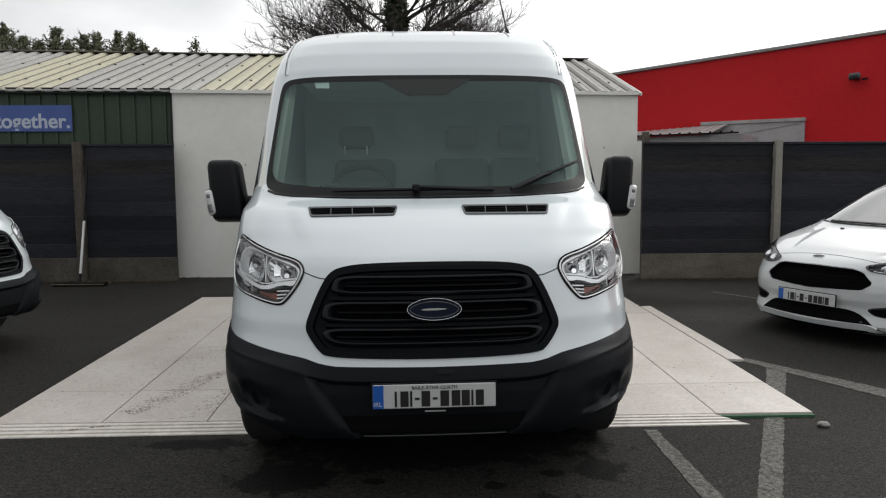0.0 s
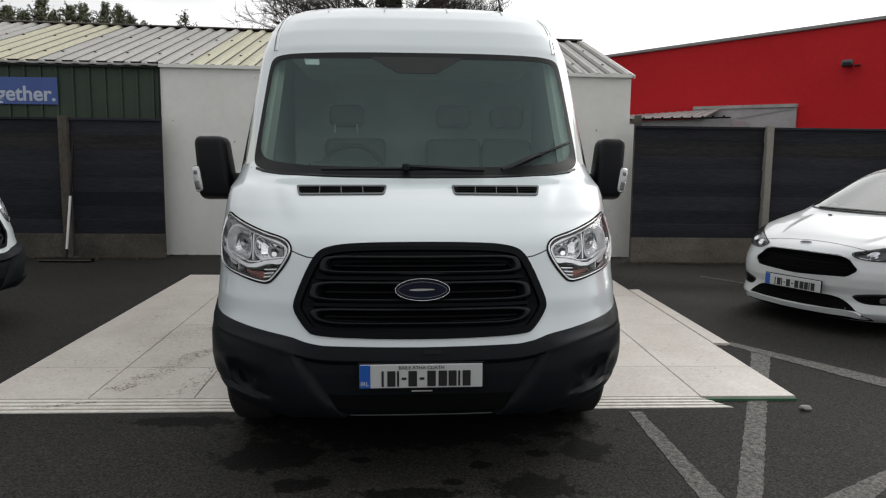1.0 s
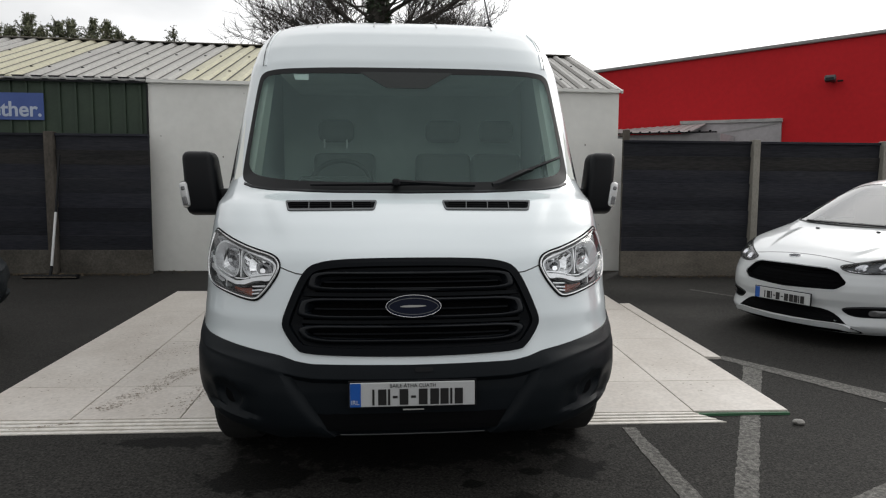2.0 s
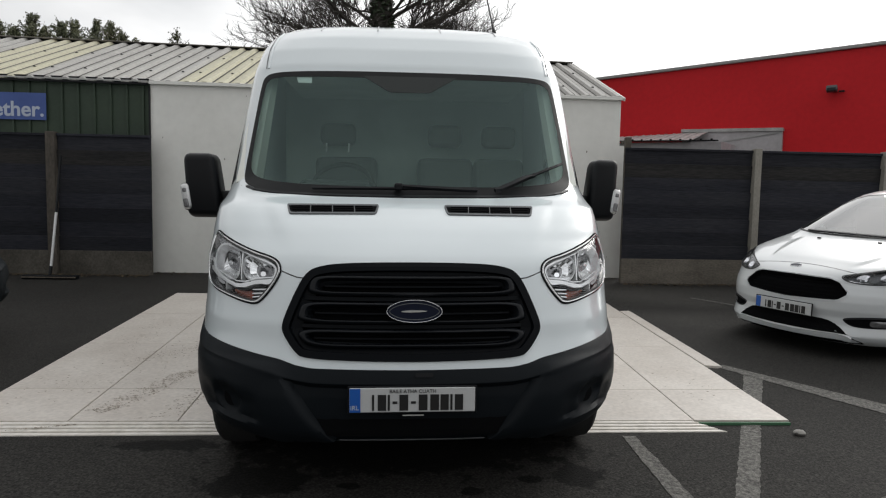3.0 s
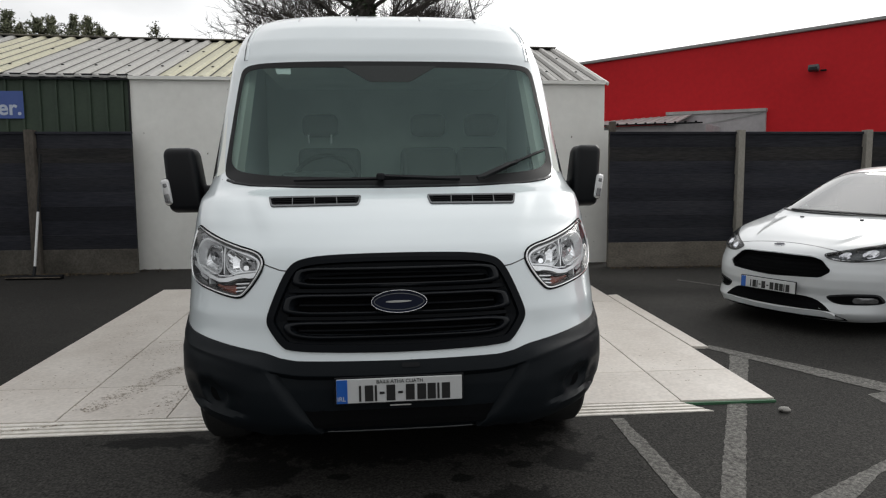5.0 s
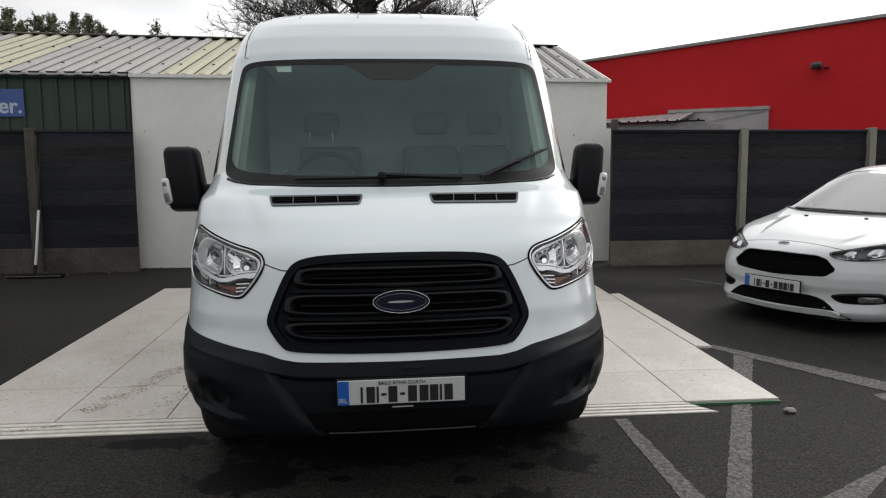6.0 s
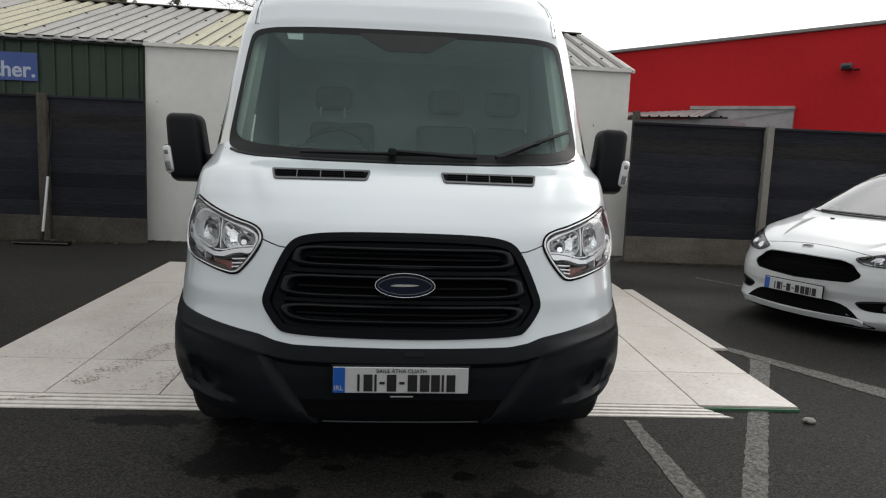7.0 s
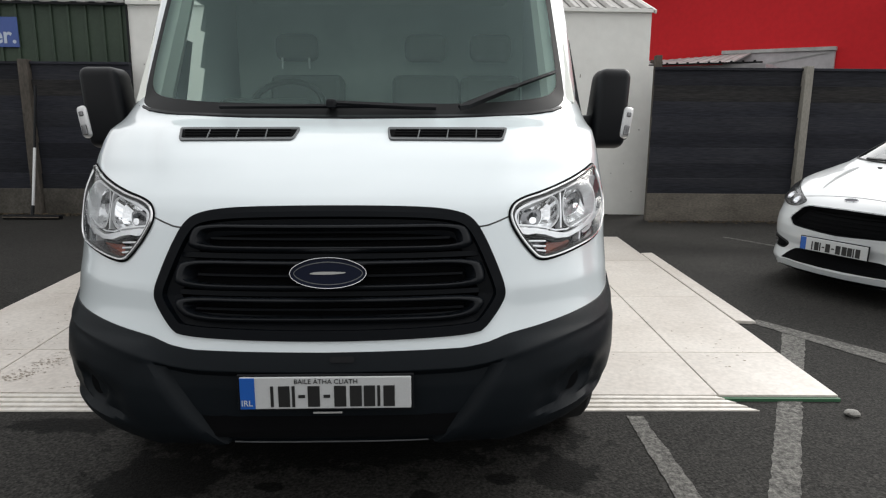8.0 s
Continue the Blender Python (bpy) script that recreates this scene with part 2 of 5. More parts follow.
def box(size, at=(0, 0, 0), bevel=0.0, turn=None, bm=None, segments=2):
    """A box of that size round a centre, its edges rounded."""
    own = bmesh.new()
    bmesh.ops.create_cube(own, size=1.0)
    bmesh.ops.scale(own, vec=size, verts=own.verts)
    if bevel:
        bmesh.ops.bevel(own, geom=own.edges[:], offset=bevel, segments=segments, profile=0.5, affect="EDGES")
    bmesh.ops.transform(own, matrix=Matrix.Translation(at) @ (turn or Matrix()), verts=own.verts)
    if bm is None:
        return own
    return join(bm, own)


def join(bm, own):
    me = bpy.data.meshes.new("join")
    own.to_mesh(me)
    own.free()
    bm.from_mesh(me)
    bpy.data.meshes.remove(me)
    return bm


def prism(points, height, base=0.0, bevel=0.0):
    """An upright prism over a plan outline; base may be a function of y for sloping ground."""
    bm = bmesh.new()
    z0 = base if callable(base) else (lambda y: base)
    low = [bm.verts.new((x, y, z0(y))) for x, y in points]
    top = [bm.verts.new((x, y, z0(y) + height)) for x, y in points]
    bm.faces.new(top)
    bm.faces.new(low[::-1])
    for i in range(len(points)):
        j = (i + 1) % len(points)
        bm.faces.new((low[i], low[j], top[j], top[i]))
    bmesh.ops.recalc_face_normals(bm, faces=bm.faces)
    if bevel:
        bmesh.ops.bevel(bm, geom=[e for e in bm.edges if all(v in top for v in e.verts)], offset=bevel, segments=2, affect="EDGES")
    return bm


def tube(points, radii, sides=8, bm=None, caps=True):
    """A round rod along points, with a radius at each."""
    bm = bm or bmesh.new()
    rings = []
    pts = [Vector(p) for p in points]
    for i, p in enumerate(pts):
        d = (pts[min(i + 1, len(pts) - 1)] - pts[max(i - 1, 0)]).normalized()
        a = d.cross(Vector((0.31, 0.17, 0.94)) if abs(d.z) < 0.9 else Vector((1, 0, 0))).normalized()
        b = d.cross(a)
        r = radii[i] if isinstance(radii, (list, tuple)) else radii
        rings.append([bm.verts.new(p + r * (math.cos(q) * a + math.sin(q) * b)) for q in (2 * math.pi * k / sides for k in range(sides))])
    for u, v in zip(rings, rings[1:]):
        for k in range(sides):
            bm.faces.new((u[k], u[(k + 1) % sides], v[(k + 1) % sides], v[k]))
    if caps:
        bm.faces.new(rings[0][::-1])
        bm.faces.new(rings[-1])
    return bm


def lettering(body, size, m, mat, name, parent, thick=0.002, align="LEFT", bold=0.0):
    cu = bpy.data.curves.new(name, "FONT")
    cu.body, cu.size, cu.extrude, cu.align_x, cu.offset = body, size, thick, align, bold
    ob = new(name + "_font", cu)
    me = bpy.data.meshes.new_from_object(ob)
    bpy.data.objects.remove(ob)
    me.materials.append(mat)
    out = new(name, me)
    out.parent = parent
    out.matrix_basis = m
    return out


SLOPE = 0.03


def ground_z(y):
    """The yard rises gently towards the shed."""
    return SLOPE * (min(max(y, -7.0), 9.0) - 0.9)



# ---- ground and yard ----
def weathered_asphalt():
    """Asphalt with chips of stone, pale dusty areas, dark damp stains of ragged shape, and shade painted under the
    van's nose.
    """
    m = material("damp_asphalt", (0.0205, 0.0196, 0.0180), 0.82, spots=(0.031, 0.0295, 0.027), grain=0.6, grain_scale=90, bump=0.9, bump_scale=110, spot_scale=0.55, spot_soft=0.22, spec=0.14)
    n, k = m.node_tree.nodes, m.node_tree.links
    b = n["Principled BSDF"]
    last = b.inputs["Base Color"].links[0].from_socket
    at = n.new("ShaderNodeTexCoord")
    chips = n.new("ShaderNodeTexVoronoi")
    chips.inputs["Scale"].default_value = 95.0
    k.new(at.outputs["Object"], chips.inputs["Vector"])
    tone = n.new("ShaderNodeSeparateColor")
    k.new(chips.outputs["Color"], tone.inputs["Color"])
    span = n.new("ShaderNodeMapRange")
    span.inputs["To Min"].default_value, span.inputs["To Max"].default_value = 0.66, 1.36
    k.new(tone.outputs["Red"], span.inputs["Value"])
    speck = n.new("ShaderNodeVectorMath")
    speck.operation = "SCALE"
    k.new(last, speck.inputs[0])
    k.new(span.outputs["Result"], speck.inputs["Scale"])
    ragged = n.new("ShaderNodeTexNoise")
    ragged.inputs["Scale"].default_value, ragged.inputs["Detail"].default_value, ragged.inputs["Roughness"].default_value = 9.0, 6.0, 0.7
    k.new(at.outputs["Object"], ragged.inputs["Vector"])
    total = None
    # the widest ellipse darkens the ground under the van's nose as painted shade
    for cx, cy, rx, ry in ((-0.54, 0.13, 0.15, 0.08), (0.52, 0.08, 0.21, 0.14), (0.84, 0.45, 0.14, 0.12), (-0.72, 0.42, 0.27, 0.17), (-1.30, 0.83, 0.34, 0.07), (-0.05, 0.04, 0.26, 0.05), (0.30, 0.30, 0.06, 0.04), (0.58, 0.42, 0.07, 0.04), (-0.28, 0.36, 0.06, 0.03), (-0.02, 0.78, 1.0, 0.32), (-0.25, -0.05, 0.09, 0.04), (0.16, 0.14, 0.05, 0.03)):
        place = n.new("ShaderNodeMapping")
        place.inputs["Location"].default_value = (-cx / rx, -cy / ry, 0)
        place.inputs["Scale"].default_value = (1 / rx, 1 / ry, 0)
        far = n.new("ShaderNodeVectorMath")
        far.operation = "LENGTH"
        k.new(at.outputs["Object"], place.inputs["Vector"])
        k.new(place.outputs["Vector"], far.inputs[0])
        if total is None:
            total = far.outputs["Value"]
        else:
            least = n.new("ShaderNodeMath")
            least.operation = "MINIMUM"
            k.new(total, least.inputs[0])
            k.new(far.outputs["Value"], least.inputs[1])
            total = least.outputs[0]
    push = n.new("ShaderNodeMath")
    push.operation, push.inputs[1].default_value = "MULTIPLY_ADD", 2.4
    k.new(ragged.outputs["Fac"], push.inputs[0])
    k.new(total, push.inputs[2])
    damp = n.new("ShaderNodeMapRange")
    damp.inputs["From Min"].default_value, damp.inputs["From Max"].default_value = 2.02, 2.24
    damp.inputs["To Min"].default_value, damp.inputs["To Max"].default_value = 0.26, 1.0
    k.new(push.outputs[0], damp.inputs["Value"])
    wet_shade = n.new("ShaderNodeVectorMath")
    wet_shade.operation = "SCALE"
    k.new(speck.outputs["Vector"], wet_shade.inputs[0])
    k.new(damp.outputs["Result"], wet_shade.inputs["Scale"])
    last = wet_shade.outputs["Vector"]
    for cx, cy, rx, ry, pale in ((0.5, -1.2, 4.0, 1.7, 1.5), (4.0, 5.6, 1.5, 0.75, 1.9), (3.4, 4.1, 0.8, 0.4, 1.5)):
        dry_place = n.new("ShaderNodeMapping")
        dry_place.inputs["Location"].default_value, dry_place.inputs["Scale"].default_value = (-cx / rx, -cy / ry, 0), (1 / rx, 1 / ry, 0)
        dry_far = n.new("ShaderNodeVectorMath")
        dry_far.operation = "LENGTH"
        k.new(at.outputs["Object"], dry_place.inputs["Vector"])
        k.new(dry_place.outputs["Vector"], dry_far.inputs[0])
        dry_push = n.new("ShaderNodeMath")
        dry_push.operation, dry_push.inputs[1].default_value = "MULTIPLY_ADD", 0.7
        k.new(ragged.outputs["Fac"], dry_push.inputs[0])
        k.new(dry_far.outputs["Value"], dry_push.inputs[2])
        dry = n.new("ShaderNodeMapRange")
        dry.inputs["From Min"].default_value, dry.inputs["From Max"].default_value = 0.9, 1.7
        dry.inputs["To Min"].default_value, dry.inputs["To Max"].default_value = pale, 1.0
        k.new(dry_push.outputs[0], dry.inputs["Value"])
        dusty = n.new("ShaderNodeVectorMath")
        dusty.operation = "SCALE"
        k.new(last, dusty.inputs[0])
        k.new(dry.outputs["Result"], dusty.inputs["Scale"])
        last = dusty.outputs["Vector"]
    k.new(dusty.outputs["Vector"], b.inputs["Base Color"])
    return m


bm = bmesh.new()
ys = [-1500, -60, -7, -4, -2, 0, 0.9, 2, 4, 6, 9, 30, 1500]
xs = [-1500, -60, -12, -6, -3, 0, 3, 6, 12, 60, 1500]
grid = [[bm.verts.new((x, y, ground_z(y))) for x in xs] for y in ys]
for a, b in zip(grid, grid[1:]):
    for i in range(len(xs) - 1):
        bm.faces.new((a[i], a[i + 1], b[i + 1], b[i]))
tagged(part("ground", bm, weathered_asphalt()), "dark worn asphalt of a sales yard, damp in places", "ground", kind="structure")


def on_ground(points, lift, mat, name, label, category, thick=0.003):
    """A thin worn patch lying on the yard, its long edges ragged."""
    rnd = random.Random(name + str(points[0]))
    ragged = []
    for (x0, y0), (x1, y1) in zip(points, points[1:] + points[:1]):
        n = max(1, int(math.hypot(x1 - x0, y1 - y0) / 0.03))
        for i in range(n):
            t = i / n
            ragged.append((x0 + (x1 - x0) * t + rnd.gauss(0, 0.0026), y0 + (y1 - y0) * t + rnd.gauss(0, 0.0026)))
    ob = part(name, prism(ragged, thick, lambda y: ground_z(y) + lift - thick), mat)
    return tagged(ob, label, category, kind="structure")


on_ground([(2.605, 2.12), (2.725, 2.06), (2.142, 1.085), (1.591, 0.144), (1.16, -0.6), (1.04, -0.6), (1.473, 0.144), (2.019, 1.085)], 0.0025, ROAD_PAINT, "bay_line", "worn white painted bay line on asphalt", "road marking")
on_ground([(1.225, 0.93), (1.30, 0.93), (1.319, 0.15), (1.335, -0.6), (1.205, -0.6), (1.216, 0.15)], 0.0035, ROAD_PAINT, "bay_line", "worn white painted bay line on asphalt", "road marking")
on_ground([(2.487, 2.279), (2.56, 2.36), (3.133, 1.565), (3.46, 1.11), (3.30, 0.95), (3.009, 1.399)], 0.0045, ROAD_PAINT, "bay_line", "thin worn white line on asphalt", "road marking")
on_ground([(1.55, -0.14), (1.62, -0.24), (2.003, -0.027), (2.283, 0.18), (2.82, 0.50), (2.78, 0.52), (2.362, 0.279), (1.792, -0.012)], 0.003, ROAD_PAINT, "bay_line", "worn white painted line on asphalt", "road marking")
on_ground([(3.70, 5.42), (3.73, 5.46), (4.45, 4.42), (4.42, 4.36)], 0.003, ROAD_PAINT, "bay_line", "faint old white line on asphalt", "road marking")
on_ground([(3.00, 1.17), (3.19, 1.22), (3.16, 0.62), (2.97, 0.58)], 0.002, ROAD_PAINT, "bay_line", "worn white painted bay line on asphalt", "road marking")


def moved(bm, m):
    bmesh.ops.transform(bm, matrix=m, verts=bm.verts)
    return bm


# ---- display mat under the van ----
MAT_FRONT = 1.112


def mat_x(x, y):
    """The joints of the display floor spread slightly towards its far end."""
    return x + (y - 1.2) * float(np.interp(x, (-2.64, -1.97, 0.0, 1.71, 2.34), (-0.055, -0.058, -0.006, 0.006, 0.020)))


display_mat = empty("display_mat")
tagged(display_mat, "scuffed white display floor of large boards with mud marks", "floor mat", kind="structure")
mat_cols = [-2.638, -1.975, -1.353, -0.733, -0.12, 0.49, 1.10, 1.737, 2.338]
mat_rows = [MAT_FRONT, 1.685, 2.85, 4.07, 5.29]
part("underlay", prism([(-2.63, 1.12), (2.33, 1.12), (mat_x(2.33, 5.28), 5.28), (mat_x(-2.63, 5.28), 5.28)], 0.012, ground_z), MAT_GAP, display_mat)
for a, b in zip(mat_cols, mat_cols[1:]):
    for c, d in zip(mat_rows, mat_rows[1:]):
        e, f = 0.0025, 0.0013
        board = part("board", prism([(mat_x(a + e, c), c + f), (mat_x(b - e, c), c + f), (mat_x(b - e, d), d - f), (mat_x(a + e, d), d - f)], 0.024 + random.uniform(-0.001, 0.001), ground_z, bevel=0.002), MAT_WHITE, display_mat)
for i in range(4):
    def rib_y(x, k):
        return (0.971 + 0.0085 * x) * (1 - k / 4) + MAT_FRONT * k / 4

    e0, e1 = 1.880 - 0.042 * i, 1.880 - 0.042 * (i + 0.86)
    part("edge_rib", prism([(-3.05, rib_y(-3.05, i)), (e0, rib_y(e0, i)), (e1, rib_y(e1, i + 0.86)), (-3.05, rib_y(-3.05, i + 0.86))], 0.006 + 0.0055 * i, ground_z, bevel=0.002), MAT_EDGE, display_mat, "white ribbed ramp edging")
part("board_edge", prism([(1.72, 1.092), (2.336, 1.092), (2.336, 1.111), (1.72, 1.111)], 0.015, ground_z), MAT_GREEN, display_mat, "green edge of the board")
side_board = part("side_board", prism([(2.378, 2.29), (2.505, 2.27), (2.538, 4.46), (2.420, 4.44)], 0.020, ground_z, bevel=0.003), MAT_WHITE, display_mat, "loose narrow white edge board")
rnd = random.Random(5)
bm = bmesh.new()


def crumb(x, y, r):
    if -2.6 < x < 2.3 and 0.99 < y < 5.3 and not (abs(x) < 1.2 and y > 1.4):
        z = ground_z(y) + (0.0250 if y > 1.2 else 0.016 + 0.04 * (y - 1.0))
        turn = rnd.uniform(0, 3)
        q = [bm.verts.new((x + 1.7 * r * math.cos(a + turn) * rnd.uniform(0.5, 1.2), y + r * math.sin(a + turn) * rnd.uniform(0.5, 1.2), z + rnd.uniform(0.0005, 0.0025))) for a in (0, 1.05, 2.1, 3.14, 4.2, 5.2)]
        bm.faces.new(q)


for cx, cy, sx, sy, n in ((-2.25, 1.75, 0.30, 0.35, 60), (-2.0, 2.5, 0.3, 0.5, 80), (-1.75, 3.1, 0.25, 0.7, 80), (-2.35, 3.4, 0.2, 0.6, 60), (1.75, 2.4, 0.25, 0.6, 16), (1.45, 1.55, 0.2, 0.25, 8), (-1.35, 1.6, 0.1, 0.3, 30), (2.0, 1.7, 0.2, 0.3, 20)):
    for _ in range(n):
        crumb(rnd.gauss(cx, sx * 0.6), rnd.gauss(cy, sy * 0.6), rnd.uniform(0.002, 0.007))
# tread prints left by muddy tyres, in rows across the track
for x0, y0, x1, y1, wide, n in ((-1.86, 1.25, -1.60, 2.05, 0.17, 170), (-1.44, 1.25, -1.20, 2.35, 0.16, 110), (-1.62, 2.0, -1.24, 2.5, 0.15, 120), (-2.1, 2.35, -1.5, 3.0, 0.22, 60), (-2.2, 1.0, -1.5, 1.18, 0.2, 60), (1.30, 1.9, 1.46, 2.2, 0.12, 8)):
    for _ in range(int(n * 2.4)):
        t = round(rnd.random() * 16) / 16 + rnd.gauss(0, 0.016)
        u = (round(rnd.uniform(-2, 2)) / 4 + rnd.gauss(0, 0.11)) * wide
        crumb(x0 + (x1 - x0) * t + u, y0 + (y1 - y0) * t + 0.2 * u, rnd.uniform(0.0014, 0.0058))
tagged(part("mud_crumbs", bm, MUD), "scattered crumbs of dried mud on the white boards", "mud", kind="stuff")
bm = bmesh.new()
bmesh.ops.create_icosphere(bm, subdivisions=2, radius=0.032)
for v in bm.verts:
    v.co = Vector((v.co.x * 1.15, v.co.y * 0.8, v.co.z * 0.55)) * (1 + 0.25 * noise.noise(v.co * 40))
pebble = part("pebble", bm, STONE, smooth=True)
pebble.matrix_world = pose(2.298, 0.945, ground_z(0.945) + 0.014)
tagged(pebble, "small pale pebble lying on the asphalt", "stone")

# ---- shed: white boarded front, green cladding, corrugated roof ----
WALL_Y = 7.15
bm = box((7.147, 0.16, 2.965), (-0.3115, WALL_Y + 0.08, 1.5325))
box((0.096, 0.16, 2.12), (3.310, WALL_Y + 0.08, 1.205), bm=bm)
wall_north = tagged(part("wall_north", bm, WALL_WHITE), "off-white painted board wall of the shed, lightly stained", "wall", kind="structure")
rnd = random.Random(11)
bm = bmesh.new()
for _ in range(16):
    x, z, r = rnd.choice((rnd.uniform(-3.8, -1.6), rnd.uniform(2.3, 3.2))), rnd.uniform(0.3, 2.9), rnd.uniform(0.006, 0.018)
    bm.faces.new([bm.verts.new((x + r * math.cos(a) * rnd.uniform(0.4, 1), WALL_Y - 0.003, z + 1.6 * r * math.sin(a) * rnd.uniform(0.4, 1))) for a in (0, 1.05, 2.1, 3.14, 4.2, 5.2)])
part("chip", bm, CONCRETE, wall_north, "small chips and marks in the paint")["kind"] = "stuff"

green_wall = empty("wall_west")
tagged(green_wall, "dark green ribbed steel cladding of the shed", "wall", kind="structure")
part("backing", box((9.4, 0.12, 3.3), (-8.57, WALL_Y + 0.09, 1.40)), GREEN_STEEL, green_wall)
for i in range(30):
    x = -4.00 - 0.235 * i
    part("cladding_rib", box((0.035, 0.03, 1.0), (x, WALL_Y + 0.017, 2.52), 0.008), GREEN_STEEL, green_wall)
part("corner_trim", box((0.02, 0.04, 2.93), (-3.895, WALL_Y - 0.012, 1.505), 0.004), BLACK, green_wall)

# dark colour for the shade in the corners of the roof ribs
RIB_SHADE = material("shade_in_rib_corners", (0.065, 0.063, 0.055), 0.9, spots=(0.14, 0.135, 0.12), spot_scale=3.0, spot_soft=0.2, grain=0.2)
shed_roof = empty("shed_roof")
tagged(shed_roof, "weathered corrugated shed roof with yellowed translucent sheets", "roof", kind="structure")
EAVE, RIDGE = Vector((0, 7.10, 2.998)), Vector((0, 10.25, 4.235))


def roof_sheet(x0, x1, mat, lift):
    """A trapezoid-ribbed sheet from eave to ridge."""
    bm = bmesh.new()
    pitch = 0.25
    prof = []
    n = max(1, round((x1 - x0) / pitch))
    p = (x1 - x0) / n
    for i in range(n):
        prof += [(x0 + p * i, 0.0), (x0 + p * (i + 0.50), 0.0), (x0 + p * (i + 0.60), 0.042), (x0 + p * (i + 0.84), 0.042)]
    prof.append((x1, 0.0))
    up = (RIDGE - EAVE).cross(Vector((1, 0, 0))).normalized() * -1
    rows = []
    for base in (EAVE, RIDGE):
        rise = 0.014 * (-1.5) if base is RIDGE else 0.0
        fall = 0.014 if base is RIDGE else 0.006
        rows.append([bm.verts.new(Vector((x, base.y, base.z + rise - fall * x)) + up * (h + lift)) for x, h in prof])
    low = [[bm.verts.new(v.co - up * 0.012) for v in row] for row in rows]
    for i in range(len(prof) - 1):
        bm.faces.new((rows[0][i], rows[0][i + 1], rows[1][i + 1], rows[1][i]))
        bm.faces.new((low[0][i], rows[0][i], rows[0][i + 1], low[0][i + 1]))
        bm.faces.new((low[0][i + 1], low[1][i + 1], low[1][i], low[0][i]))
    bmesh.ops.recalc_face_normals(bm, faces=bm.faces)
    return bm


sheet_edges = [(-13.5, -7.15, 0), (-7.13, -5.79, 1), (-5.77, -3.53, 0), (-3.51, -2.27, 1), (-2.25, 0.8, 0), (0.82, 3.28, 0)]
for x0, x1, yellow in sheet_edges:
    part("roof_sheet", roof_sheet(x0, x1, None, 0.0), ROOF_YELLOW if yellow else ROOF_GREY, shed_roof, "yellowed translucent roof sheet" if yellow else "")
up = (RIDGE - EAVE).cross(Vector((1, 0, 0))).normalized() * -1
# thin dark strips beside each rib, standing in for the shade of its sides
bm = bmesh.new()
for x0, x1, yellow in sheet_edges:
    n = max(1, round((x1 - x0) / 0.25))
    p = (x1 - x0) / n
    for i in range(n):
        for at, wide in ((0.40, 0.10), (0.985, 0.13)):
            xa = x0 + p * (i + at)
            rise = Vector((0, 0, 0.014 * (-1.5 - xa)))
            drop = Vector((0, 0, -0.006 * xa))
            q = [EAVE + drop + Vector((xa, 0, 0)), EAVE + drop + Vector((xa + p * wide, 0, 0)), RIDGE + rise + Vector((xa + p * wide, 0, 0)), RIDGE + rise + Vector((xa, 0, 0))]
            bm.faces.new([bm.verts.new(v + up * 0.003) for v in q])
part("dirt_line", bm, RIB_SHADE, shed_roof, "dark strips painted as shade along the ribs")["kind"] = "stuff"
bm = bmesh.new()
for x0, x1, yellow in sheet_edges:
    n = max(1, round((x1 - x0) / 0.25))
    for i in range(0, n, 2):
        for row in (0.20, 0.60):
            x = x0 + (x1 - x0) / n * (i + 0.72)
            slip = -0.006 * x * (1 - row) + 0.014 * (-1.5 - x) * row
            box((0.034, 0.034, 0.014), EAVE.lerp(RIDGE, row) + Vector((x, 0, slip)) + up * 0.047, 0.0, bm=bm)
part("roof_bolt", bm, BLACK, shed_roof)["kind"] = "stuff"
tilt = Matrix.Rotation(math.atan(0.014), 4, "Y")
part("ridge_cap", box((16.80, 0.16, 0.014), (-5.12, 10.26, 4.235 + 0.048 + 0.014 * 3.6), 0.006, tilt), CONCRETE, shed_roof, "weathered grey ridge flashing")
part("ridge_closure", box((16.78, 0.02, 0.07), (-5.12, 10.295, 4.235 + 0.008 + 0.014 * 3.6), 0.004, tilt), BLACK, shed_roof)
fall = Matrix.Rotation(math.atan(0.006), 4, "Y")
part("eave_filler", box((9.62, 0.02, 0.060), (-8.71, 7.142, 3.082), 0.004, fall), BLACK, shed_roof)
part("eave_strip", box((9.62, 0.012, 0.020), (-8.71, 7.086, 3.066), 0.003, fall), LEAN_EDGE, shed_roof, "pale edge of the roof sheets")
part("eave_line", box((9.62, 0.02, 0.030), (-8.71, 7.104, 3.032), 0.004, fall), BLACK, shed_roof, "dark gap strip at the eave")
part("eave_filler", box((7.15, 0.05, 0.050), (-0.3115, 7.112, 3.006), 0.004, fall), WALL_WHITE, shed_roof, "white sealing strip under the sheets")
turn = Matrix.Rotation(math.atan2(RIDGE.z - EAVE.z, RIDGE.y - EAVE.y), 4, "X")
part("verge_trim", box((0.03, (RIDGE - EAVE).length, 0.055), EAVE.lerp(RIDGE, 0.5) + Vector((3.296, 0, -0.042)), 0.01, turn @ Matrix.Rotation(-0.010, 4, "X")), WALL_WHITE, shed_roof)
# gable and back close the shed
bm = bmesh.new()
gable = [(3.25, 7.3, 0.0), (3.25, 10.25, 0.0), (3.25, 10.25, 4.10), (3.25, 7.3, 3.05)]
bm.faces.new([bm.verts.new(v) for v in gable])
bmesh.ops.solidify(bm, geom=bm.faces[:], thickness=0.1)
tagged(part("wall_gable", bm, WALL_WHITE), "plain white gable wall of the shed", "wall", kind="structure")
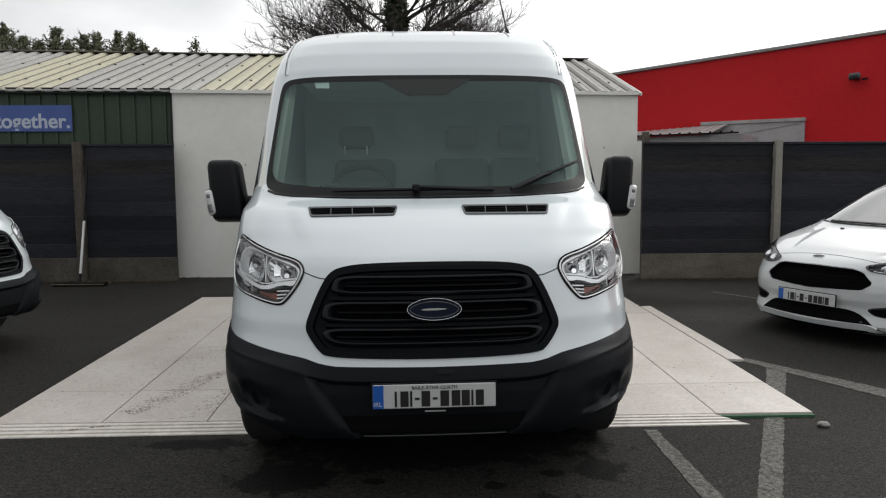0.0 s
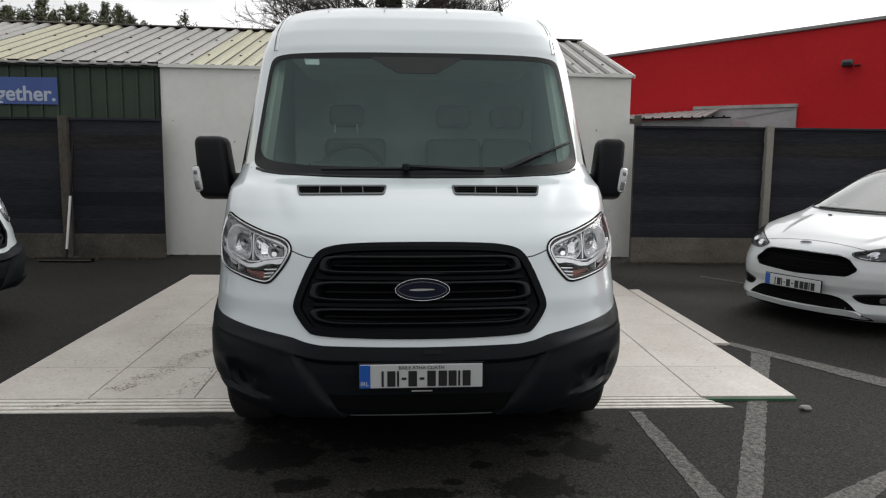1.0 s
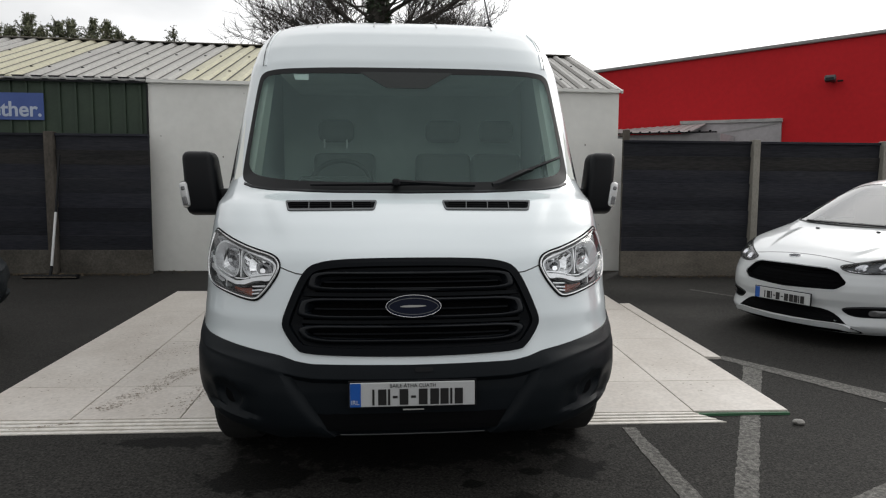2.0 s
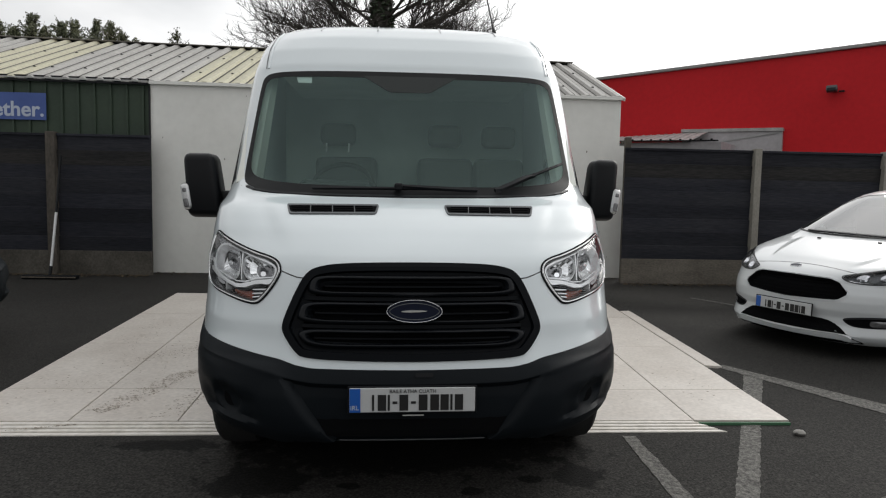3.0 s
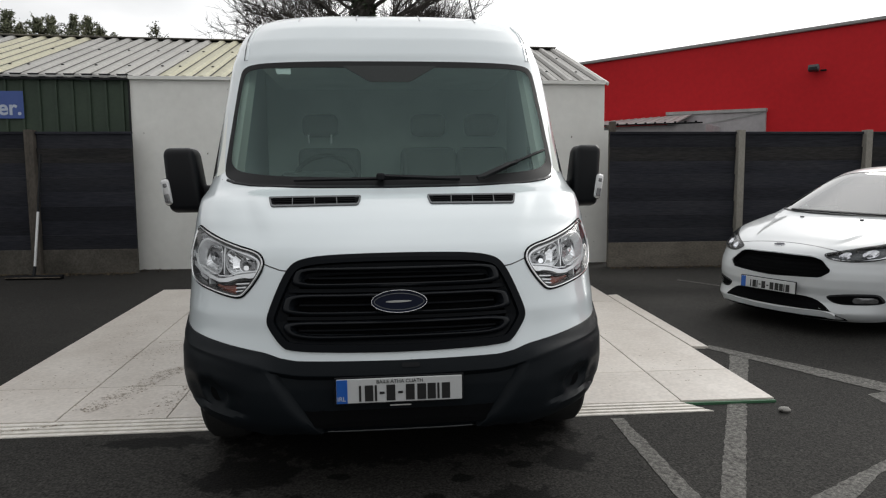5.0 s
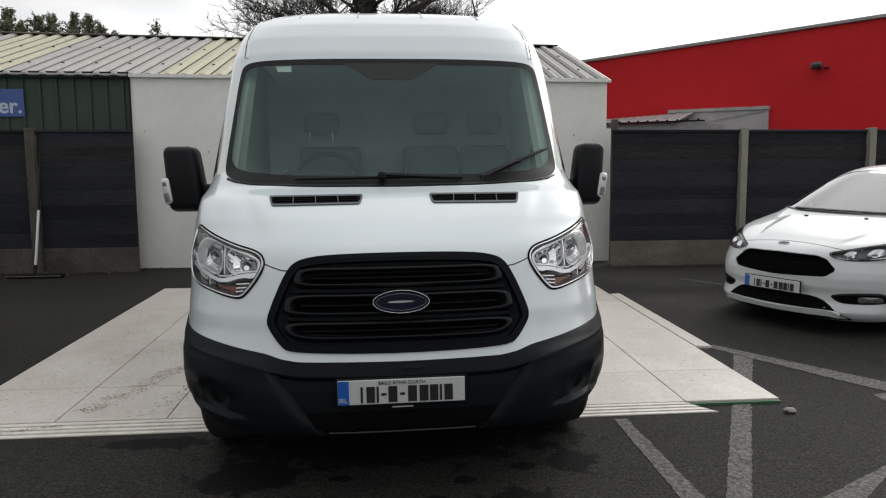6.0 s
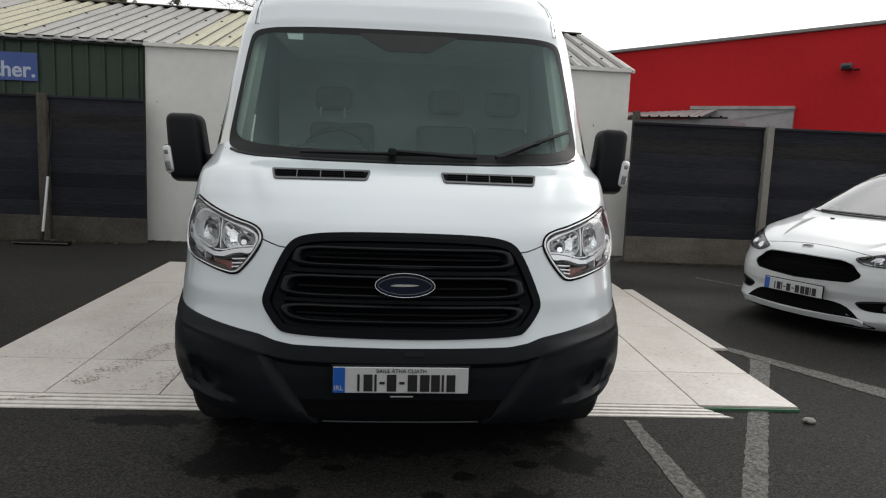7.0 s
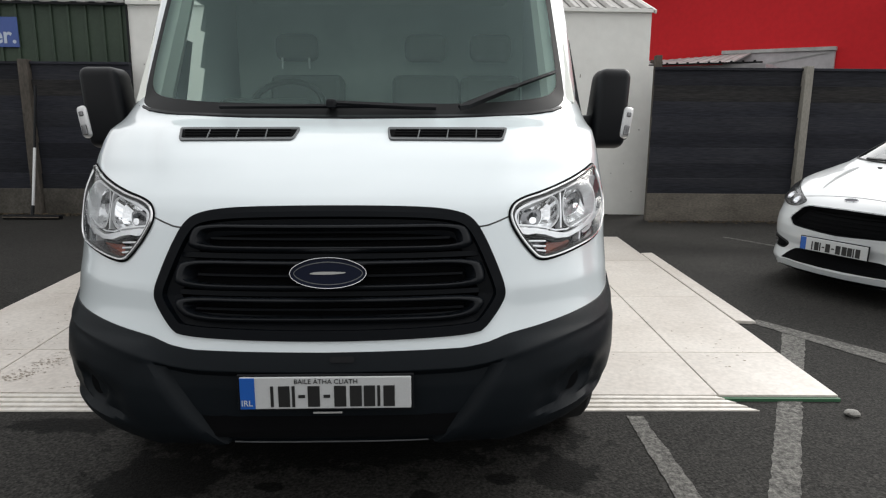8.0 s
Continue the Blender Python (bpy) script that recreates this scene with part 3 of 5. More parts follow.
tagged(part("wall_back", box((16.6, 0.12, 4.1), (-5.0, 10.35, 2.05)), GREEN_STEEL), "plain green back wall of the shed", "wall", kind="structure")

banner = empty("banner", pose(-7.64, 7.142, 2.437))
tagged(banner, "blue vinyl banner with white lettering on green cladding", "banner")
part("sheet", box((2.25, 0.012, 0.395), (1.125, 0, 0.197), 0.003), BANNER, banner)
lettering("together.", 0.305, pose(2.225, -0.008, 0.055, 90), BANNER_TEXT, "lettering", banner, 0.002, "RIGHT", 0.006)

# ---- fences ----


FENCE_WORN = material("weathered_black_timber", (0.020, 0.0195, 0.0205), 0.8, spots=(0.034, 0.032, 0.031), spot_scale=3.0, spot_at=0.52, spot_soft=0.14, grain=0.35, grain_scale=30, bump=0.3, bump_scale=40, stretch=(0.25, 1, 3.0), spec=0.2)


def fence_run(name, x_posts, y, top, gravel_top, post_size, label, post_mat, gravel_mat, board_mat=FENCE_BLACK):
    fence = empty(name)
    tagged(fence, label, "fence", kind="structure")
    base = ground_z(y)
    for x, lean in x_posts:
        if lean is None:
            continue
        m = Matrix.Rotation(radians(lean), 4, "Y")
        part("post", box((post_size, 0.12, top - base + 0.07), (x, y - 0.02, (top + base) / 2 - 0.025), 0.008, m), post_mat, fence, "weathered concrete post")
    for (xa, _), (xb, _) in zip(x_posts, x_posts[1:]):
        w = xb - xa - post_size - 0.01
        c = (xa + xb) / 2
        part("gravel_board", box((w, 0.06, gravel_top - base + 0.08), (c, y + 0.01, (gravel_top + base - 0.08) / 2), 0.006), gravel_mat, fence, "stained concrete gravel board")
        n = 8
        h = (top - 0.04 - gravel_top) / n
        for i in range(n):
            z = gravel_top + h * (i + 0.5)
            part("fence_board", box((w, 0.025, h * 1.02), (c, y + 0.012 * (i % 2), z), 0.004, Matrix.Rotation(radians(3), 4, "X")), FENCE_WORN if i == n - 2 else board_mat, fence)
        part("rail", box((w, 0.07, 0.035), (c, y + 0.005, top - 0.03), 0.004), board_mat, fence)
    return fence


GRAVEL_TAN = material("stained_tan_concrete", (0.17, 0.15, 0.125), 0.9, spots=(0.085, 0.075, 0.06), spot_scale=2.2, spot_at=0.52, spot_soft=0.16, grain=0.25, grain_scale=40, bump=0.4, bump_scale=60, stretch=(0.7, 1, 1.6))
POST_DARK = material("dirty_brown_concrete", (0.115, 0.098, 0.08), 0.9, spots=(0.05, 0.043, 0.036), spot_scale=4.0, spot_soft=0.2, grain=0.25, grain_scale=40, bump=0.4, bump_scale=60, stretch=(1, 1, 0.35))
POST_LIGHT = material("pale_weathered_concrete", (0.36, 0.34, 0.30), 0.85, spots=(0.22, 0.205, 0.175), spot_scale=2.6, spot_soft=0.25, grain=0.15, grain_scale=50, bump=0.4, bump_scale=60, stretch=(1, 1, 0.4))
fence_east = fence_run("fence_east", [(3.12, None), (5.172, 0), (7.187, 0), (9.21, 0), (11.23, 0)], 6.62, 2.205, 0.545, 0.104, "black stained timber fence between concrete posts", POST_LIGHT, GRAVEL_TAN)
part("end_post", box((0.085, 0.09, 2.22), (3.235, 6.70, 1.24), 0.008), POST_DARK, fence_east, "weathered end post")
part("end_rail", box((0.16, 0.05, 0.045), (3.30, 6.95, 2.29), 0.006, Matrix.Rotation(radians(8), 4, "Y")), POST_DARK, fence_east)
fence_run("fence_west", [(-9.2, 0), (-7.2, 0), (-5.172, 0), (-3.72, None)], 6.88, 2.235, 0.53, 0.125, "black stained timber fence in front of the green shed", POST_DARK, CONCRETE_DARK)

LITTER = material("dead_leaf_litter", (0.045, 0.034, 0.022), 0.9, spots=(0.10, 0.075, 0.045), spot_scale=6, grain=0.4)
rnd = random.Random(31)
bm = bmesh.new()
for x0, x1, y0, n in ((-6.6, -3.8, 6.80, 420), (-3.8, -1.6, 7.08, 90), (3.15, 6.6, 6.53, 420), (2.0, 3.2, 7.06, 40)):
    for _ in range(n):
        x, y = rnd.uniform(x0, x1), y0 - abs(rnd.gauss(0, 0.10))
        r0 = rnd.uniform(0.008, 0.024)
        turn = rnd.uniform(0, 3)
        q = [bm.verts.new((x + r0 * math.cos(a + turn), y + 0.6 * r0 * math.sin(a + turn), ground_z(y) + 0.004 + rnd.uniform(0, 0.022))) for a in (0, 1.3, 2.6, 3.9, 5.2)]
        bm.faces.new(q)
tagged(part("leaf_litter", bm, LITTER), "brown dead leaves and dirt gathered along the fence foot", "litter", kind="stuff")

broom = empty("yard_brush")
tagged(broom, "wide yard brush with aluminium handle leaning on the fence", "brush")
part("handle", tube([(-5.000, 6.45, 0.33), (-4.992, 6.60, 1.09)], 0.018), ALUMINIUM, broom, "bright aluminium lower handle")
part("handle_grip", tube([(-4.992, 6.60, 1.09), (-4.985, 6.74, 1.90)], 0.017), BLACK, broom, "black upper handle")
part("brush_head", box((0.74, 0.09, 0.055), (-4.985, 6.40, 0.194), 0.012), BLACK, broom)
part("head_strip", box((0.73, 0.012, 0.015), (-4.985, 6.348, 0.194), 0.003), WOOD, broom)
part("socket", tube([(-5.000, 6.41, 0.21), (-5.000, 6.45, 0.34)], 0.022), BLACK, broom)

# ---- red building and lean-to ----
red_dir = Vector((1.03, -1, 0)).normalized()
red_in = Vector((1, 1.03, 0)).normalized()
red_at = Vector((11.8, 14.553, 0))
red_turn = Matrix.Rotation(math.atan2(red_dir.y, red_dir.x), 4, "Z")
red = empty("red_building")
tagged(red, "long red rendered commercial building with grey parapet trim", "building")
part("wall", moved(box((34, 9, 5.80)), Matrix.Translation(red_at - red_dir * 4 + red_in * 4.5 + Vector((0, 0, 2.86))) @ red_turn), RED, red)
bm = moved(box((34.2, 0.25, 0.10), (0, 0, 0), 0.02), Matrix.Translation(red_at - red_dir * 4 + red_in * 0.05 + Vector((0, 0, 5.80))) @ red_turn)
part("parapet_trim", bm, TRIM_GREY, red, "grey metal parapet capping")
flood = empty("flood_lamp", Matrix.Translation(red_at + red_dir * 0.03 + Vector((0, 0, 4.66))) @ red_turn)
tagged(flood, "small dark flood lamp fixed to the red wall", "wall lamp")
part("housing", box((0.27, 0.17, 0.16), (-0.02, -0.22, 0.02), 0.03, Matrix.Rotation(radians(-18), 4, "X")), VENT_GREY, flood)
part("glass_front", box((0.21, 0.02, 0.10), (-0.02, -0.31, -0.005), 0.006, Matrix.Rotation(radians(-18), 4, "X")), BLACK, flood)
part("bracket", box((0.10, 0.20, 0.06), (0.02, -0.09, -0.02), 0.01), BLACK, flood)
part("sensor", box((0.14, 0.06, 0.05), (0.20, -0.10, -0.05), 0.012), BLACK, flood)

lean = empty("lean_to")
tagged(lean, "low pale sheet-clad lean-to beside the red building", "shed")


def along_red(along, off, z):
    """A place along the red wall, off metres in front of it."""
    return red_at + red_dir * along - red_in * off + Vector((0, 0, z))


def lean_slab(profile, off, thick):
    """An upright slab parallel to the red wall, its outline given as (along, z)."""
    bm = bmesh.new()
    front = [bm.verts.new(along_red(a, off, z)) for a, z in profile]
    back = [bm.verts.new(along_red(a, off - thick, z)) for a, z in profile]
    bm.faces.new(front)
    bm.faces.new(back[::-1])
    for i in range(len(front)):
        j = (i + 1) % len(front)
        bm.faces.new((front[i], back[i], back[j], front[j]))
    bmesh.ops.recalc_face_normals(bm, faces=bm.faces)
    return bm


part("wall", lean_slab([(-4.08, 0), (-1.175, 0), (-1.187, 3.60), (-4.08, 3.73)], 0.12, 0.11), LEAN_WHITE, lean)
part("roof_edge", lean_slab([(-4.12, 3.735), (-1.165, 3.605), (-1.165, 3.70), (-4.12, 3.83)], 0.17, 0.16), LEAN_EDGE, lean, "pale metal top flashing")
part("brace", lean_slab([(-2.95, 3.345), (-1.26, 3.555), (-1.25, 3.59), (-2.95, 3.375)], 0.14, 0.018), TRIM_GREY, lean, "slanting grey trim strip")
for i in range(13):
    a0, a1 = -6.60 + 0.255 * i, -6.60 + 0.255 * (i + 1) - 0.012
    bm = bmesh.new()
    for u, v, lift in ((a0, a0 + 0.17, 0.0), (a0 + 0.17, a1, 0.016)):
        zf = [3.393 - 0.041 * (a + 5.2) + lift for a in (u, v)]
        q = [along_red(u, 1.62, zf[0]), along_red(v, 1.62, zf[1]), along_red(v, 0.14, 3.70 + lift), along_red(u, 0.14, 3.70 + lift)]
        top = [bm.verts.new(p) for p in q]
        low = [bm.verts.new(p - Vector((0, 0, 0.02 + lift))) for p in q]
        bm.faces.new(top)
        bm.faces.new(low[::-1])
        for k in range(4):
            bm.faces.new((top[k], low[k], low[(k + 1) % 4], top[(k + 1) % 4]))
    bmesh.ops.recalc_face_normals(bm, faces=bm.faces)
    part("roof_sheet", bm, LEAN_EDGE, lean, "pale ribbed roof sheet")
part("gutter", lean_slab([(-6.6, 3.415), (-2.5, 3.245), (-2.5, 3.285), (-6.6, 3.455)], 1.68, 0.07), BLACK, lean, "dark gutter")
for i in range(9):
    a = -5.1 + 0.30 * i
    z = 3.393 - 0.041 * (a + 5.2)
    part("gutter_bracket", lean_slab([(a, z - 0.03), (a + 0.06, z - 0.03), (a + 0.06, z + 0.035), (a, z + 0.035)], 1.71, 0.03), BLACK, lean)
part("lower_wall", lean_slab([(-6.6, 0), (-2.45, 0), (-2.45, 3.24), (-6.6, 3.40)], 1.5, 1.36), LEAN_WHITE, lean)


# ---- vehicles: bodies as stacked outlines ----
class Loft:
    """A car body as outlines stacked by height: front line, half width, corner depth and corner roundness over z."""

    def __init__(self, front, width, depth, power, crease=None):
        self.tables = [tuple(zip(*t)) for t in (front, width, depth, power)]
        self.crease = crease or (lambda x, z: 0.0)

    def at(self, z):
        return [float(np.interp(z, a, b)) for a, b in self.tables]

    def y(self, x, z):
        c, w, d, n = self.at(z)
        s = min(abs(x) / w, 0.9995)
        return c + d * (1 - (1 - s**n) ** (1 / n)) + self.crease(abs(x), z)

    def point(self, x, z, off=0.0):
        e = 0.004
        v = Vector((x, self.y(x, z), z))
        if off:
            dx = (self.y(x + e, z) - self.y(x - e, z)) / (2 * e)
            dz = (self.y(x, z + e) - self.y(x, z - e)) / (2 * e)
            v += Vector((dx, -1, dz)).normalized() * off
        return v


def smooth_step(a, b, v):
    t = min(max((v - a) / (b - a), 0), 1)
    return t * t * (3 - 2 * t)


def van_crease(x, z):
    """Pressed lines of the van's nose: a shoulder below the lamps and the raised middle of the bonnet."""
    out = 0.15 * min(max(0.812 - z, 0.0), 0.075) * smooth_step(0.48, 0.60, x) * smooth_step(0.60, 0.66, z)
    ridge = 0.56 + (z - 1.157) * 0.61
    out -= 0.022 * smooth_step(1.07, 1.25, z) * smooth_step(1.37, 1.30, z) * smooth_step(ridge + 0.085, ridge - 0.01, x)
    return out


VAN = Loft(
    front=((0.27, 0.05), (0.31, 0.012), (0.38, 0.0), (0.52, 0.005), (0.60, 0.02), (0.70, 0.045), (0.81, 0.065), (0.90, 0.09), (1.0, 0.125), (1.05, 0.15), (1.09, 0.185),
           (1.14, 0.255), (1.20, 0.36), (1.26, 0.475), (1.31, 0.585), (1.335, 0.65), (1.36, 0.70), (1.39, 0.725), (2.09, 1.26), (2.14, 1.285), (2.25, 1.37), (2.35, 1.48), (2.425, 1.60),
           (2.47, 1.70), (2.505, 1.83), (2.528, 2.02), (2.545, 2.4)),
    width=((0.30, 0.925), (0.36, 0.964), (0.45, 0.997), (0.62, 1.025), (0.8, 1.021), (1.0, 1.022), (1.3, 1.03), (1.5, 1.025), (1.8, 1.008), (2.1, 0.981), (2.3, 0.953), (2.41, 0.923), (2.475, 0.872),
           (2.518, 0.80), (2.545, 0.66)),
    depth=((0.30, 0.60), (0.6, 0.72), (0.9, 0.75), (1.1, 0.70), (1.25, 0.62), (1.36, 0.62), (1.45, 0.68), (2.09, 0.46), (2.5, 0.5)),
    power=((0.30, 3.0), (0.6, 2.7), (0.85, 2.45), (1.05, 2.4), (1.15, 2.5), (1.25, 3.1), (1.31, 3.7), (1.36, 3.4), (1.45, 2.9), (2.09, 3.4), (2.5, 3.0)),
    crease=van_crease,
)


def inside(poly, x, z):
    hit = False
    for (x0, z0), (x1, z1) in zip(poly, poly[1:] + poly[:1]):
        if (z0 > z) != (z1 > z) and x < (x1 - x0) * (z - z0) / (z1 - z0) + x0:
            hit = not hit
    return hit


def rounded(poly, times=2):
    """Corner cutting, to round an outline."""
    for _ in range(times):
        out = []
        for a, b in zip(poly, poly[1:] + poly[:1]):
            out += [(a[0] * 0.75 + b[0] * 0.25, a[1] * 0.75 + b[1] * 0.25), (a[0] * 0.25 + b[0] * 0.75, a[1] * 0.25 + b[1] * 0.75)]
        poly = out
    return poly


def round_corners(poly, radius, n=4):
    """An outline with arcs at its corners and points along its long sides."""
    out = []
    for i, b in enumerate(poly):
        a, c = Vector(poly[i - 1]), Vector(poly[(i + 1) % len(poly)])
        b = Vector(b)
        p, q = b + (a - b).normalized() * radius, b + (c - b).normalized() * radius
        for k in range(n + 1):
            t = k / n
            v = p * (1 - t) ** 2 + b * 2 * t * (1 - t) + q * t * t
            out.append((v.x, v.y))
        nxt = c + (b - c).normalized() * radius
        m = int((nxt - q).length / 0.05)
        for k in range(1, m):
            v = q.lerp(nxt, k / m)
            out.append((v.x, v.y))
    return out


def both(half):
    """A closed outline from its right half, listed from the top middle round to the bottom middle."""
    return half + [(-x, z) for x, z in half[::-1] if abs(x) > 1e-6]


def flip(poly):
    return [(-x, z) for x, z in poly]


def inset(poly, d):
    """The outline moved inwards by d."""
    n = len(poly)
    area = sum(a[0] * b[1] - b[0] * a[1] for a, b in zip(poly, poly[1:] + poly[:1]))
    s = 1 if area > 0 else -1
    out = []
    for i in range(n):
        (x0, z0), (x1, z1), (x2, z2) = poly[i - 1], poly[i], poly[(i + 1) % n]
        dx, dz = x2 - x0, z2 - z0
        k = math.hypot(dx, dz) or 1
        out.append((x1 - s * dz / k * d, z1 + s * dx / k * d))
    return out


def skin(loft, poly, off=0.0, rings=8, bm=None):
    """A patch of the body's surface inside an outline (x, z), lifted by off."""
    bm = bm or bmesh.new()
    cx, cz = sum(p[0] for p in poly) / len(poly), sum(p[1] for p in poly) / len(poly)
    middle = bm.verts.new(loft.point(cx, cz, off))
    prev = None
    for r in range(1, rings + 1):
        k = r / rings
        ring = [bm.verts.new(loft.point(cx + (x - cx) * k, cz + (z - cz) * k, off)) for x, z in poly]
        for i in range(len(poly)):
            j = (i + 1) % len(poly)
            bm.faces.new((middle, ring[i], ring[j]) if prev is None else (prev[i], ring[i], ring[j], prev[j]))
        prev = ring
    bmesh.ops.recalc_face_normals(bm, faces=bm.faces)
    bm.normal_update()
    if sum(f.normal.y * f.calc_area() for f in bm.faces) > 0:
        bmesh.ops.reverse_faces(bm, faces=bm.faces[:])
    return bm


def band(loft, outer, inner, off_o, off_i, bm=None, steps=1):
    """A strip of surface between two outlines with equal counts."""
    bm = bm or bmesh.new()
    prev = None
    for s in range(steps + 1):
        k = s / steps
        ring = [bm.verts.new(loft.point(a[0] + (b[0] - a[0]) * k, a[1] + (b[1] - a[1]) * k, off_o + (off_i - off_o) * k)) for a, b in zip(outer, inner)]
        if prev:
            for i in range(len(ring)):
                j = (i + 1) % len(ring)
                bm.faces.new((prev[i], prev[j], ring[j], ring[i]))
        prev = ring
    return bm


def frame_ring(loft, outer, width, off, deep):
    """A raised frame: outer wall, face and inner wall."""
    inner = inset(outer, width)
    bm = band(loft, outer, inset(outer, 0.002), off - deep, off)
    band(loft, inset(outer, 0.002), inset(outer, width - 0.002), off, off, bm, 2)
    band(loft, inset(outer, width - 0.002), inner, off, off - deep, bm)
    bmesh.ops.remove_doubles(bm, verts=bm.verts, dist=0.0002)
    bmesh.ops.recalc_face_normals(bm, faces=bm.faces)
    return bm


def strip(loft, points, width, off, lift=0.006, bm=None):
    """A thin raised bar on the surface along points (x, z)."""
    bm = bm or bmesh.new()
    rows = []
    for i, (x, z) in enumerate(points):
        a, b = points[max(i - 1, 0)], points[min(i + 1, len(points) - 1)]
        dx, dz = b[0] - a[0], b[1] - a[1]
        k = math.hypot(dx, dz) or 1
        nx, nz = -dz / k * width / 2, dx / k * width / 2
        rows.append([bm.verts.new(loft.point(x + nx * u, z + nz * u, o)) for u, o in ((1, off), (0.7, off + lift), (-0.7, off + lift), (-1, off))])
    for p, q in zip(rows, rows[1:]):
        for i in range(3):
            bm.faces.new((p[i], q[i], q[i + 1], p[i + 1]))
    bm.faces.new(rows[0])
    bm.faces.new(rows[-1][::-1])
    bmesh.ops.recalc_face_normals(bm, faces=bm.faces)
    return bm


def line(a, b, n=14):
    return [(a[0] + (b[0] - a[0]) * i / (n - 1), a[1] + (b[1] - a[1]) * i / (n - 1)) for i in range(n)]


def nearest_on(poly, x, z):
    """The closest point of an outline, and its distance."""
    best = (9.0, x, z)
    for (x0, z0), (x1, z1) in zip(poly, poly[1:] + poly[:1]):
        dx, dz = x1 - x0, z1 - z0
        t = min(max(((x - x0) * dx + (z - z0) * dz) / (dx * dx + dz * dz or 1), 0), 1)
        px, pz = x0 + dx * t, z0 + dz * t
        best = min(best, (math.hypot(px - x, pz - z), px, pz))
    return best


def body_shell(loft, zs, length, keep, cols=44, side_step=0.07, holes=()):
    """The painted shell: front round to the sides and back, without the faces that keep() refuses; ragged rims are drawn onto the holes' outlines."""
    bm = bmesh.new()
    rows = []
    for z in zs:
        c, w, d, n = loft.at(z)
        half = []
        for i in range(cols + 1):
            t = math.pi / 2 * i / cols
            x = w * math.sin(t) ** (2 / n)
            half.append((x, c + d * (1 - max(math.cos(t), 0) ** (2 / n)) + loft.crease(x, z)))
        y, m = half[-1][1], max(2, round((length - 2.0) / side_step))
        for i in range(1, m + 1):
            half.append((w, y + (length - 0.06 - y) * i / m))
        half += [(w - 0.06, length), (w * 0.5, length), (0, length)]
        rows.append([(-x, yy) for x, yy in half[:0:-1]] + half)
    verts = [[bm.verts.new((x, y, z)) for x, y in row] for row, z in zip(rows, zs)]
    for p, q in zip(verts, verts[1:]):
        for i in range(len(p) - 1):
            mid = (p[i].co + p[i + 1].co + q[i].co + q[i + 1].co) / 4
            if keep(mid.x, mid.y, mid.z):
                bm.faces.new((p[i], p[i + 1], q[i + 1], q[i]))
    top = verts[-1]
    k = len(top) // 2
    for i in range(k):
        a, b, c, d = top[k + i], top[k + i + 1], top[k - i - 1], top[k - i]
        try:
            bm.faces.new((a, b, c, d) if i else (a, b, c))
        except ValueError:
            pass
    bmesh.ops.remove_doubles(bm, verts=bm.verts, dist=0.0005)
    loose = [v for v in bm.verts if not v.link_faces]
    bmesh.ops.delete(bm, geom=loose, context="VERTS")
    for v in [v for v in bm.verts if v.is_boundary and v.co.y < 1.2]:
        for poly in holes:
            d, x, z = nearest_on(poly, v.co.x, v.co.z)
            if d < 0.03:
                v.co = loft.point(x, z)
    bmesh.ops.recalc_face_normals(bm, faces=bm.faces)
    return bm


def wheel(parent, x, y, z, radius, width, name="wheel"):
    """A tyre with tread shoulders and a rim."""
    side = 1 if x > 0 else -1
    prof = [(0.62, -0.46), (0.80, -0.5), (0.93, -0.47), (0.985, -0.38), (1.0, -0.2), (1.0, 0.2), (0.985, 0.38), (0.93, 0.47), (0.80, 0.5), (0.62, 0.46)]

    def spin(pr, n=40):
        bm = bmesh.new()
        rings = [[bm.verts.new((width * b, radius * a * math.cos(q), radius * a * math.sin(q))) for a, b in pr] for q in (2 * math.pi * i / n for i in range(n))]
        for i in range(n):
            for j in range(len(pr) - 1):
                bm.faces.new((rings[i][j], rings[i][j + 1], rings[(i + 1) % n][j + 1], rings[(i + 1) % n][j]))
        bmesh.ops.recalc_face_normals(bm, faces=bm.faces)
        return bm

    tyre = part("wheel", spin(prof), RUBBER, parent, "black rubber tyre on a silver rim", smooth=True)
    tyre.location = (x, y, z)
    rim = part("rim", spin([(0.62, side * 0.44), (0.58, side * 0.36), (0.50, side * 0.30), (0.30, side * 0.34), (0.12, side * 0.38), (0.001, side * 0.38)]), RIM, tyre)
    return tyre


def number_plate(parent, m):
    """A white plate with a blue band; the number is plain bars."""
    plate = part("number_plate", moved(box((0.514, 0.008, 0.101), bevel=0.003), m), PLATE_WHITE, parent, "white registration plate with a blue band")
    frame = part("plate_frame", moved(box((0.530, 0.010, 0.115), (0, 0.006, 0), bevel=0.003), m), BLACK, plate)
    part("blue_band", moved(box((0.044, 0.004, 0.098), (-0.234, -0.005, 0), 0.001), m), PLATE_BLUE, plate)
    for x, w in ((-0.161, 0.009), (-0.125, 0.034), (-0.097, 0.009), (-0.036, 0.036), (0.043, 0.036), (0.090, 0.036), (0.131, 0.034), (0.159, 0.009), (0.190, 0.034)):
        part("bar", moved(box((w, 0.004, 0.066), (x, -0.005, -0.010), 0.001), m), PLATE_BLACK, plate)
    for x in (-0.072, 0.003):
        part("bar", moved(box((0.020, 0.004, 0.010), (x, -0.005, -0.010), 0.001), m), PLATE_BLACK, plate)
    return plate


